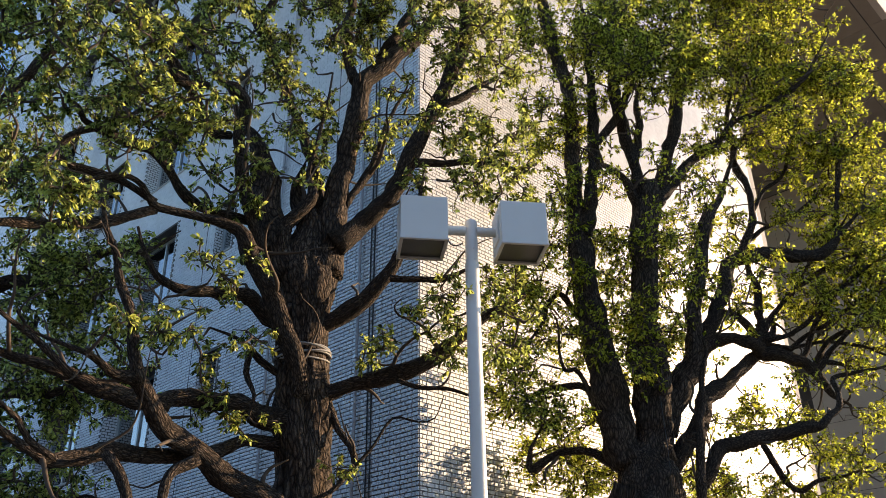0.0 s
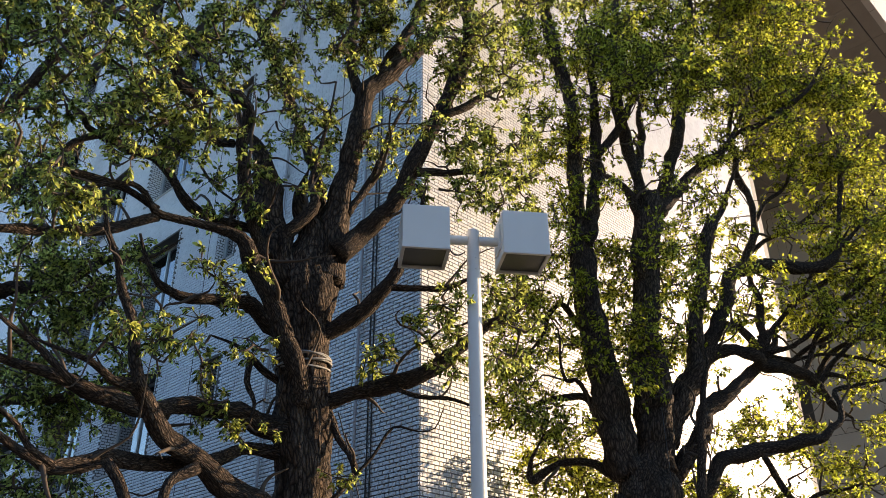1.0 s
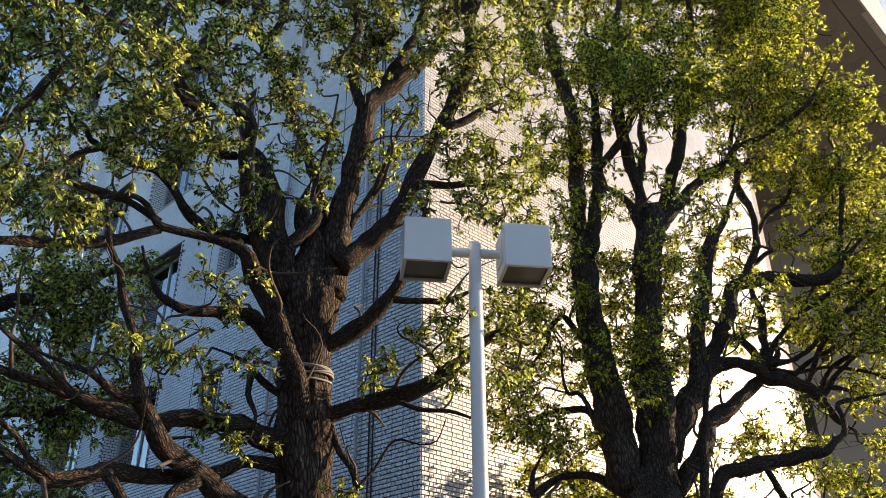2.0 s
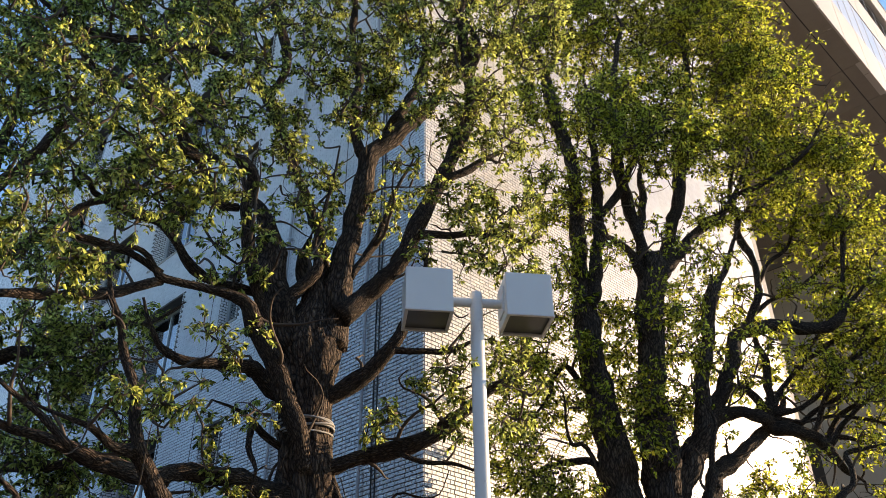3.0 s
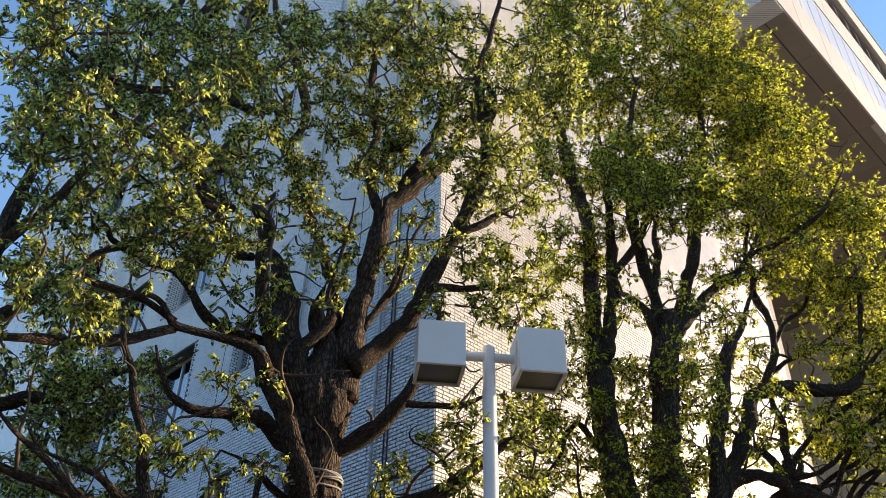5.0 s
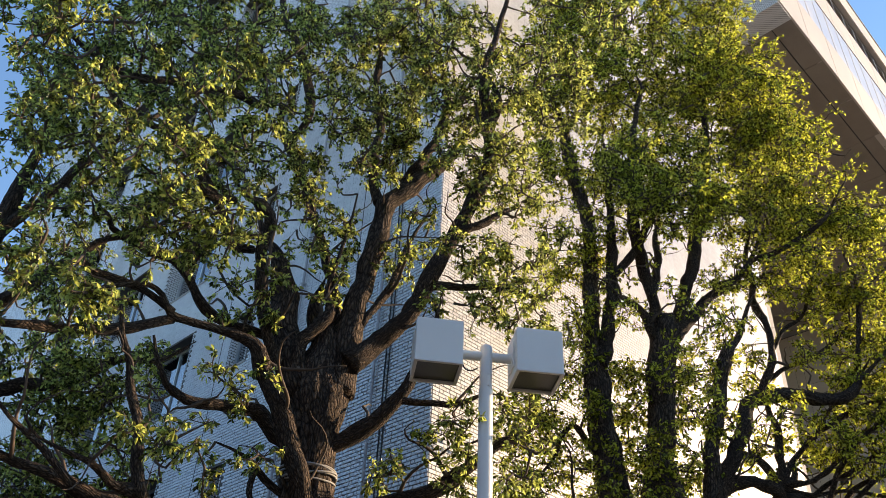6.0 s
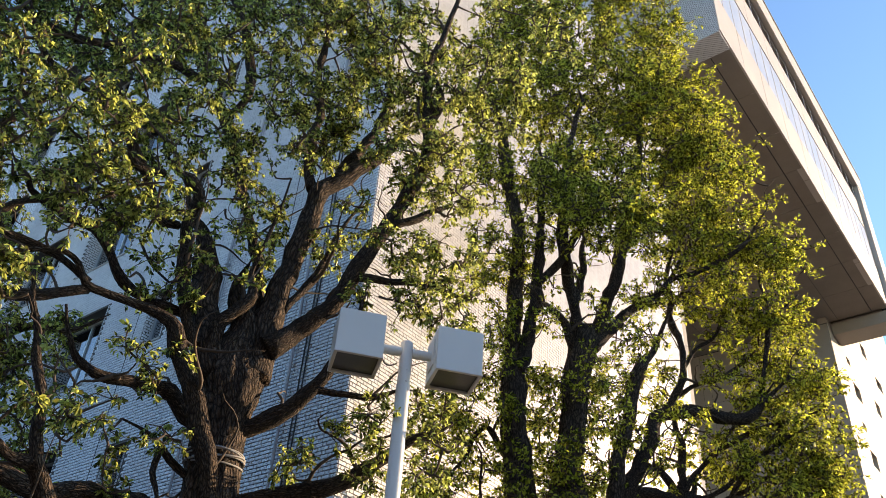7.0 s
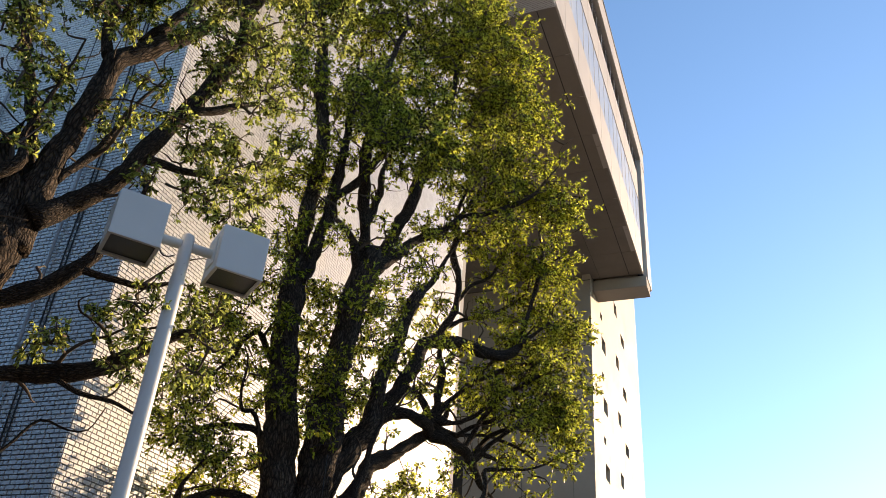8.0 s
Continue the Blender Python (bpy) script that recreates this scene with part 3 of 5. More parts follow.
# ---- trees ----
def first_tree_plan():
    TRUNK = [(-1.22, 6.90, -0.10, 0.390), (-1.20, 6.90, 0.35, 0.285), (-1.17, 6.90, 1.20, 0.234), (-1.17, 6.90, 2.83, 0.223), (-1.19, 6.90, 3.33, 0.228), (-1.23, 6.89, 3.81, 0.240), (-1.23, 6.89, 4.17, 0.211), (-1.24, 6.89, 4.49, 0.212), (-1.26, 6.89, 4.80, 0.268), (-1.28, 6.88, 5.00, 0.208), (-1.26, 6.88, 5.40, 0.125), (-1.41, 6.92, 5.81, 0.062), (-1.34, 6.91, 6.16, 0.006)]
    limbs = []
    limbs.append([(-1.10, 6.91, 4.89, 0.151), (-1.05, 6.94, 5.44, 0.134), (-1.01, 6.97, 5.90, 0.111), (-0.95, 6.99, 6.38, 0.103), (-0.88, 7.02, 6.89, 0.100), (-0.81, 7.05, 7.24, 0.096), (-0.55, 7.09, 7.56, 0.086), (-0.30, 7.13, 7.84, 0.069), (-0.05, 7.15, 8.23, 0.045), (0.08, 7.17, 8.76, 0.029), (0.22, 7.18, 9.15, 0.018), (0.17, 7.24, 9.56, 0.009), (0.33, 7.25, 9.91, 0.006)])
    limbs.append([(-1.01, 6.84, 5.18, 0.131), (-0.81, 6.83, 5.41, 0.090), (-0.63, 6.82, 5.54, 0.080), (-0.47, 6.80, 5.69, 0.075), (-0.36, 6.77, 5.96, 0.076), (-0.25, 6.74, 6.23, 0.077), (-0.11, 6.71, 6.51, 0.078), (0.03, 6.68, 6.76, 0.073), (0.17, 6.64, 7.15, 0.074), (0.26, 6.60, 7.64, 0.064), (0.28, 6.57, 8.00, 0.059), (0.35, 6.54, 8.40, 0.036), (0.25, 6.56, 8.82, 0.018), (0.37, 6.54, 9.16, 0.006)])
    limbs.append([(0.27, 6.57, 7.54, 0.060), (0.22, 6.54, 8.17, 0.056), (0.19, 6.50, 8.77, 0.045), (0.31, 6.47, 9.30, 0.033), (0.45, 6.42, 9.92, 0.027), (0.55, 6.38, 10.59, 0.018)])
    limbs.append([(-0.00, 6.62, 6.57, 0.044), (0.25, 6.68, 6.76, 0.039), (0.43, 6.75, 6.94, 0.026), (0.58, 6.81, 7.06, 0.014)])
    limbs.append([(-0.25, 6.70, 5.97, 0.040), (0.05, 6.78, 6.03, 0.036), (0.27, 6.85, 6.08, 0.033), (0.49, 6.91, 6.08, 0.028), (0.72, 6.97, 6.07, 0.022), (0.95, 7.02, 6.16, 0.014)])
    limbs.append([(-0.94, 6.94, 5.66, 0.038), (-0.75, 7.07, 6.09, 0.042), (-0.66, 7.18, 6.40, 0.038), (-0.58, 7.30, 6.83, 0.030), (-0.50, 7.41, 7.18, 0.019), (-0.37, 7.50, 7.55, 0.011), (-0.43, 7.64, 7.95, 0.006), (-0.28, 7.72, 8.29, 0.006)])
    limbs.append([(-1.39, 6.86, 4.82, 0.169), (-1.55, 6.83, 5.24, 0.142), (-1.64, 6.81, 5.56, 0.133), (-1.68, 6.80, 5.87, 0.130), (-1.74, 6.78, 6.13, 0.088), (-1.89, 6.74, 6.39, 0.050), (-1.98, 6.71, 6.51, 0.033), (-2.10, 6.66, 6.85, 0.020), (-2.40, 6.66, 7.20, 0.010), (-2.45, 6.62, 7.50, 0.006)])
    limbs.append([(-1.59, 6.64, 5.05, 0.061), (-1.74, 6.56, 5.33, 0.056), (-1.80, 6.50, 5.62, 0.052), (-1.87, 6.44, 5.96, 0.063), (-1.85, 6.40, 6.28, 0.069), (-1.85, 6.35, 6.47, 0.064), (-1.95, 6.28, 6.59, 0.048), (-2.07, 6.20, 6.59, 0.024), (-2.16, 6.12, 6.69, 0.016)])
    limbs.append([(-1.46, 6.76, 5.05, 0.088), (-1.45, 6.72, 5.30, 0.068), (-1.33, 6.71, 5.47, 0.063), (-1.20, 6.70, 5.64, 0.048), (-1.26, 6.65, 5.83, 0.027), (-1.20, 6.63, 6.13, 0.019), (-1.12, 6.60, 6.58, 0.014), (-1.07, 6.57, 6.98, 0.008)])
    limbs.append([(-1.18, 6.99, 5.47, 0.065), (-1.25, 7.05, 6.02, 0.056), (-1.39, 7.10, 6.46, 0.052), (-1.54, 7.14, 6.92, 0.048), (-1.70, 7.18, 7.33, 0.049), (-1.84, 7.22, 7.71, 0.050), (-2.00, 7.25, 8.11, 0.048), (-2.21, 7.27, 8.55, 0.046), (-2.27, 7.28, 8.93, 0.027), (-2.52, 7.34, 9.32, 0.014), (-2.53, 7.35, 9.64, 0.006)])
    limbs.append([(-2.25, 7.25, 8.53, 0.047), (-2.06, 7.33, 8.50, 0.048), (-1.92, 7.38, 8.89, 0.056), (-2.03, 7.36, 9.52, 0.058), (-2.25, 7.31, 10.11, 0.048), (-2.47, 7.26, 10.61, 0.042), (-2.62, 7.22, 11.42, 0.032), (-2.62, 7.20, 11.81, 0.019), (-2.80, 7.24, 12.22, 0.009), (-2.74, 7.23, 12.57, 0.006)])
    limbs.append([(-1.16, 6.69, 3.70, 0.080), (-1.24, 6.62, 3.92, 0.080), (-1.32, 6.55, 4.15, 0.081), (-1.41, 6.48, 4.40, 0.081), (-1.53, 6.40, 4.63, 0.082), (-1.63, 6.32, 4.81, 0.082), (-1.70, 6.25, 4.96, 0.063), (-1.83, 6.16, 5.04, 0.043), (-2.04, 6.03, 5.05, 0.033), (-2.24, 5.91, 5.04, 0.028), (-2.35, 5.81, 5.04, 0.027), (-2.42, 5.72, 5.16, 0.025), (-2.49, 5.63, 5.19, 0.023), (-2.58, 5.53, 5.14, 0.020), (-2.73, 5.40, 5.01, 0.017), (-2.87, 5.27, 4.88, 0.015), (-2.95, 5.16, 4.78, 0.008)])
    limbs.append([(-1.28, 6.88, 4.38, 0.075), (-1.52, 6.76, 4.44, 0.067), (-1.68, 6.64, 4.58, 0.069), (-1.78, 6.54, 4.57, 0.058), (-1.93, 6.41, 4.52, 0.053), (-2.13, 6.27, 4.49, 0.047), (-2.28, 6.14, 4.51, 0.037), (-2.34, 6.03, 4.55, 0.027), (-2.40, 5.93, 4.70, 0.018), (-2.44, 5.83, 4.85, 0.011)])
    limbs.append([(-1.27, 6.84, 3.53, 0.118), (-1.48, 6.71, 3.52, 0.093), (-1.64, 6.58, 3.56, 0.082), (-1.84, 6.44, 3.59, 0.076), (-2.06, 6.28, 3.56, 0.070), (-2.25, 6.11, 3.48, 0.064), (-2.45, 5.94, 3.49, 0.058), (-2.60, 5.78, 3.52, 0.053), (-2.71, 5.63, 3.56, 0.044), (-2.84, 5.47, 3.59, 0.035), (-2.99, 5.28, 3.59, 0.030), (-3.13, 5.10, 3.62, 0.022), (-3.29, 4.89, 3.69, 0.014)])
    limbs.append([(-2.54, 5.41, 3.45, 0.031), (-2.72, 5.25, 3.65, 0.023), (-2.83, 5.12, 3.72, 0.019), (-2.89, 5.02, 3.76, 0.015), (-2.97, 4.89, 3.85, 0.011)])
    limbs.append([(-1.16, 6.82, 2.69, 0.133), (-1.41, 6.66, 2.84, 0.106), (-1.56, 6.52, 2.91, 0.095), (-1.71, 6.38, 2.99, 0.086), (-1.86, 6.23, 3.11, 0.080), (-1.99, 6.08, 3.18, 0.075), (-2.08, 5.94, 3.27, 0.070), (-2.17, 5.80, 3.44, 0.061), (-2.21, 5.67, 3.53, 0.052), (-2.30, 5.52, 3.51, 0.031), (-2.40, 5.27, 3.57, 0.019), (-2.68, 5.07, 3.65, 0.009), (-2.71, 4.86, 3.71, 0.006)])
    limbs.append([(-2.16, 5.67, 3.48, 0.044), (-2.22, 5.63, 3.72, 0.041), (-2.28, 5.59, 3.97, 0.037), (-2.37, 5.54, 4.22, 0.033), (-2.43, 5.50, 4.43, 0.025), (-2.51, 5.44, 4.64, 0.019), (-2.57, 5.40, 4.86, 0.011)])
    limbs.append([(-1.35, 6.87, 3.33, 0.070), (-1.60, 6.69, 3.33, 0.050), (-1.77, 6.53, 3.22, 0.053), (-1.94, 6.35, 3.14, 0.056), (-2.13, 6.17, 3.10, 0.063), (-2.38, 5.94, 3.09, 0.057), (-2.50, 5.77, 3.01, 0.055), (-2.64, 5.57, 2.93, 0.045), (-2.75, 5.39, 2.98, 0.031), (-2.83, 5.21, 3.04, 0.023), (-2.93, 5.02, 3.13, 0.014)])
    limbs.append([(-2.49, 5.34, 2.87, 0.029), (-2.63, 5.20, 2.97, 0.025), (-2.68, 5.11, 3.08, 0.018), (-2.75, 5.00, 3.14, 0.014), (-2.84, 4.87, 3.20, 0.009)])
    limbs.append([(-1.82, 6.14, 3.05, 0.046), (-1.95, 6.04, 2.96, 0.037), (-1.99, 5.97, 2.85, 0.032), (-1.97, 5.92, 2.67, 0.027), (-1.88, 5.83, 2.48, 0.016), (-1.96, 5.80, 2.31, 0.008), (-1.83, 5.73, 2.18, 0.006)])
    limbs.append([(-2.32, 5.70, 3.01, 0.039), (-2.22, 5.71, 2.88, 0.038), (-2.14, 5.70, 2.74, 0.038), (-2.08, 5.70, 2.59, 0.034), (-1.91, 5.68, 2.42, 0.020), (-1.92, 5.72, 2.26, 0.010), (-1.72, 5.71, 2.13, 0.006)])
    limbs.append([(-2.34, 5.87, 5.02, 0.032), (-2.57, 5.66, 4.82, 0.044), (-2.77, 5.46, 4.66, 0.047), (-2.95, 5.25, 4.55, 0.041), (-3.08, 5.06, 4.46, 0.035), (-3.20, 4.87, 4.38, 0.027), (-3.31, 4.67, 4.35, 0.015)])
    limbs.append([(-1.78, 6.68, 5.36, 0.042), (-2.10, 6.50, 5.38, 0.041), (-2.30, 6.34, 5.47, 0.045), (-2.41, 6.21, 5.63, 0.045), (-2.53, 6.07, 5.75, 0.049), (-2.71, 5.90, 5.72, 0.044), (-2.85, 5.74, 5.73, 0.038), (-2.94, 5.60, 5.74, 0.030), (-2.96, 5.49, 5.80, 0.016)])
    limbs.append([(-2.35, 5.87, 5.09, 0.028), (-2.61, 5.71, 5.22, 0.027), (-2.83, 5.56, 5.22, 0.031), (-2.95, 5.44, 5.21, 0.029), (-2.98, 5.38, 5.31, 0.011)])
    limbs.append([(-1.99, 6.53, 6.21, 0.043), (-2.18, 6.43, 6.18, 0.048), (-2.27, 6.35, 6.42, 0.045), (-2.39, 6.26, 6.61, 0.043), (-2.50, 6.17, 6.81, 0.040), (-2.57, 6.10, 7.09, 0.035), (-2.67, 6.01, 7.22, 0.030), (-2.86, 5.87, 7.31, 0.021), (-3.04, 5.73, 7.46, 0.013)])
    limbs.append([(-2.21, 6.37, 8.02, 0.043), (-2.43, 6.20, 7.98, 0.048), (-2.74, 5.98, 7.83, 0.046), (-2.99, 5.76, 7.69, 0.045), (-3.22, 5.54, 7.53, 0.038), (-3.44, 5.30, 7.47, 0.026), (-3.63, 5.07, 7.52, 0.018), (-3.76, 4.84, 7.66, 0.011), (-4.07, 4.66, 7.83, 0.005), (-4.12, 4.47, 7.97, 0.006)])
    limbs.append([(-2.18, 6.20, 6.55, 0.038), (-2.39, 6.02, 6.49, 0.040), (-2.47, 5.89, 6.65, 0.037), (-2.64, 5.70, 6.84, 0.031), (-2.83, 5.50, 6.83, 0.031), (-3.07, 5.26, 6.87, 0.030), (-3.19, 5.07, 7.00, 0.022), (-3.26, 4.91, 7.19, 0.012)])
    limbs.append([(-0.91, 7.03, 7.22, 0.061), (-1.04, 7.08, 7.83, 0.051), (-0.99, 7.15, 8.43, 0.047), (-1.12, 7.20, 9.14, 0.042), (-1.12, 7.27, 9.94, 0.037), (-1.25, 7.32, 10.80, 0.027), (-1.24, 7.34, 11.19, 0.016), (-1.40, 7.40, 11.61, 0.008), (-1.34, 7.42, 11.96, 0.006)])
    limbs.append([(-0.65, 7.14, 7.63, 0.063), (-0.39, 7.22, 8.22, 0.053), (-0.23, 7.29, 8.94, 0.045), (-0.31, 7.35, 9.71, 0.033), (-0.48, 7.41, 10.55, 0.023), (-0.48, 7.43, 10.94, 0.014), (-0.66, 7.50, 11.36, 0.007), (-0.60, 7.51, 11.70, 0.006)])
    limbs.append([(-1.14, 6.91, 4.36, 0.075), (-0.89, 6.87, 4.52, 0.076), (-0.68, 6.82, 4.65, 0.076), (-0.51, 6.76, 4.81, 0.066), (-0.40, 6.70, 5.01, 0.051), (-0.32, 6.63, 5.14, 0.041), (-0.23, 6.56, 5.33, 0.028), (-0.19, 6.49, 5.59, 0.015)])
    limbs.append([(-0.47, 6.56, 4.71, 0.034), (-0.22, 6.57, 4.70, 0.030), (-0.02, 6.57, 4.68, 0.025), (0.18, 6.57, 4.77, 0.017), (0.30, 6.57, 4.82, 0.010)])
    limbs.append([(-1.10, 6.91, 3.71, 0.082), (-0.91, 6.91, 3.79, 0.068), (-0.72, 6.91, 3.88, 0.068), (-0.48, 6.90, 3.96, 0.073), (-0.28, 6.88, 4.00, 0.073), (-0.08, 6.86, 4.08, 0.064), (0.12, 6.83, 4.23, 0.049), (0.32, 6.79, 4.40, 0.040), (0.52, 6.75, 4.49, 0.030), (0.72, 6.71, 4.60, 0.015)])
    limbs.append([(-0.42, 6.82, 3.87, 0.026), (-0.23, 6.80, 3.79, 0.022), (0.01, 6.77, 3.76, 0.019), (0.20, 6.74, 3.69, 0.012)])
    limbs.append([(-0.99, 6.84, 3.67, 0.033), (-0.89, 6.84, 3.45, 0.028), (-0.79, 6.83, 3.31, 0.028), (-0.74, 6.81, 3.14, 0.028), (-0.81, 6.78, 3.05, 0.030), (-0.92, 6.71, 2.92, 0.018), (-1.21, 6.68, 2.80, 0.009), (-1.25, 6.62, 2.71, 0.006)])
    limbs.append([(-0.76, 6.79, 3.10, 0.016), (-0.60, 6.80, 3.30, 0.012), (-0.44, 6.82, 3.53, 0.012), (-0.23, 6.83, 3.50, 0.009), (-0.09, 6.83, 3.53, 0.007), (-0.01, 6.83, 3.73, 0.005)])
    limbs.append([(-1.38, 6.78, 3.90, 0.034), (-1.56, 6.67, 4.00, 0.029), (-1.64, 6.59, 4.09, 0.024), (-1.77, 6.49, 4.16, 0.014), (-1.93, 6.37, 4.19, 0.009)])
    limbs.append([(-1.66, 6.54, 6.02, 0.016), (-1.77, 6.42, 5.76, 0.013), (-1.84, 6.31, 5.42, 0.012), (-1.86, 6.22, 5.14, 0.012)])
    limbs.append([(-2.26, 6.36, 5.91, 0.010), (-2.07, 6.28, 5.61, 0.013), (-1.84, 6.22, 5.39, 0.012)])
    limbs.append([(-1.64, 6.63, 4.09, 0.024), (-1.64, 6.57, 3.86, 0.021), (-1.55, 6.54, 3.66, 0.018), (-1.56, 6.47, 3.46, 0.011)])
    tufts = []
    tufts.append((-3.12, 4.92, 6.05, 0.65, 0.70, 0.55, 46))
    tufts.append((-2.60, 5.21, 5.95, 0.49, 0.63, 0.45, 40))
    tufts.append((-3.28, 4.81, 7.03, 0.73, 0.70, 0.66, 64))
    tufts.append((-2.57, 5.42, 7.76, 0.78, 0.70, 0.75, 64))
    tufts.append((-2.33, 5.52, 6.57, 0.44, 0.63, 0.54, 39))
    tufts.append((-2.78, 4.53, 4.69, 0.37, 0.56, 0.45, 20))
    tufts.append((-2.55, 4.86, 4.95, 0.32, 0.42, 0.26, 12))
    tufts.append((-1.94, 5.13, 3.77, 0.11, 0.21, 0.15, 8))
    tufts.append((-2.16, 5.41, 5.54, 0.27, 0.49, 0.35, 25))
    tufts.append((-2.12, 6.32, 7.43, 0.39, 0.56, 0.44, 21))
    tufts.append((-2.31, 6.43, 8.90, 0.74, 0.63, 0.82, 46))
    tufts.append((-1.76, 6.08, 5.42, 0.22, 0.28, 0.24, 14))
    tufts.append((-1.98, 6.01, 5.85, 0.20, 0.28, 0.22, 11))
    tufts.append((-1.94, 5.93, 4.49, 0.17, 0.17, 0.08, 4))
    tufts.append((-1.84, 5.44, 3.90, 0.06, 0.07, 0.06, 2))
    tufts.append((-1.95, 6.02, 3.95, 0.20, 0.14, 0.08, 3))
    tufts.append((-1.82, 6.15, 3.75, 0.06, 0.14, 0.13, 3))
    tufts.append((-1.67, 6.28, 3.67, 0.13, 0.14, 0.10, 3))
    tufts.append((-1.53, 6.40, 3.34, 0.18, 0.14, 0.12, 3))
    tufts.append((-1.73, 6.17, 4.66, 0.10, 0.14, 0.07, 2))
    tufts.append((-1.64, 6.29, 4.20, 0.23, 0.21, 0.13, 4))
    tufts.append((-1.44, 6.86, 7.75, 0.60, 0.63, 0.60, 45))
    tufts.append((-1.41, 6.86, 9.37, 0.85, 0.63, 0.87, 78))
    tufts.append((-1.36, 6.78, 6.65, 0.34, 0.42, 0.38, 22))
    tufts.append((-0.94, 6.77, 7.66, 0.36, 0.42, 0.46, 22))
    tufts.append((-0.56, 6.90, 9.30, 0.72, 0.56, 0.87, 67))
    tufts.append((-0.72, 6.88, 7.76, 0.36, 0.42, 0.40, 17))
    tufts.append((-0.52, 6.99, 6.44, 0.20, 0.28, 0.38, 11))
    tufts.append((-0.11, 6.58, 7.03, 0.34, 0.42, 0.44, 25))
    tufts.append((0.15, 6.49, 8.66, 0.67, 0.56, 0.81, 67))
    tufts.append((0.52, 6.56, 7.30, 0.40, 0.42, 0.57, 34))
    tufts.append((0.27, 6.57, 6.27, 0.38, 0.35, 0.30, 22))
    tufts.append((0.09, 6.58, 5.76, 0.32, 0.28, 0.18, 14))
    tufts.append((0.65, 6.72, 6.23, 0.27, 0.35, 0.37, 17))
    tufts.append((0.46, 6.65, 5.68, 0.32, 0.21, 0.15, 11))
    tufts.append((-0.46, 6.56, 4.04, 0.20, 0.17, 0.10, 6))
    tufts.append((-0.57, 6.55, 3.17, 0.12, 0.10, 0.06, 2))
    tufts.append((-0.15, 6.49, 4.23, 0.24, 0.21, 0.15, 8))
    tufts.append((-0.03, 6.49, 3.91, 0.16, 0.21, 0.18, 6))
    tufts.append((-0.07, 6.32, 4.44, 0.14, 0.14, 0.10, 4))
    tufts.append((0.41, 6.48, 4.51, 0.19, 0.28, 0.21, 8))
    tufts.append((-1.18, 6.65, 5.89, 0.21, 0.21, 0.24, 6))
    tufts.append((0.49, 6.48, 4.09, 0.19, 0.28, 0.26, 8))
    tufts.append((0.98, 6.76, 8.94, 0.45, 0.42, 0.78, 34))
    tufts.append((-1.62, 6.38, 6.56, 0.16, 0.28, 0.36, 8))
    tufts.append((1.19, 6.56, 9.60, 0.58, 0.42, 0.43, 22))
    tufts.append((-1.18, 6.82, 10.17, 1.08, 0.56, 0.38, 34))
    tufts.append((-2.61, 5.49, 8.70, 0.99, 0.56, 0.31, 21))
    tufts.append((-4.69, 6.00, 9.08, 0.44, 0.35, 0.38, 46))
    tufts.append((-4.31, 6.40, 9.78, 0.41, 0.35, 0.35, 34))
    tufts.append((-3.90, 7.20, 10.33, 0.52, 0.35, 0.44, 46))
    tufts.append((-3.15, 7.40, 10.00, 0.45, 0.35, 0.38, 34))
    tufts.append((-2.55, 7.40, 10.56, 0.46, 0.35, 0.39, 34))
    tufts.append((-3.39, 7.50, 9.17, 0.43, 0.35, 0.37, 34))
    tufts.append((-4.07, 7.30, 9.27, 0.35, 0.35, 0.30, 23))
    tufts.append((-2.53, 7.40, 8.86, 0.31, 0.35, 0.27, 19))
    tufts.append((-1.79, 7.40, 9.88, 0.37, 0.35, 0.31, 23))
    tufts.append((-1.23, 7.30, 10.43, 0.41, 0.35, 0.35, 28))
    tufts.append((-0.72, 7.30, 9.14, 0.28, 0.35, 0.24, 15))
    tufts.append((-1.26, 7.40, 8.67, 0.28, 0.35, 0.23, 15))
    tufts.append((-1.81, 7.20, 7.69, 0.26, 0.35, 0.22, 15))
    tufts.append((-4.61, 6.60, 8.63, 0.32, 0.35, 0.27, 23))
    tufts.append((-2.96, 7.30, 7.86, 0.26, 0.35, 0.22, 15))
    tufts.append((0.19, 6.80, 9.81, 0.39, 0.35, 0.33, 28))
    tufts.append((-0.02, 6.80, 8.53, 0.26, 0.35, 0.22, 15))
    tufts.append((0.51, 6.90, 8.63, 0.30, 0.35, 0.25, 19))
    tufts.append((-0.45, 6.90, 9.94, 0.32, 0.35, 0.27, 19))
    tufts.append((0.35, 6.80, 7.58, 0.24, 0.35, 0.21, 15))
    return TRUNK, limbs, tufts

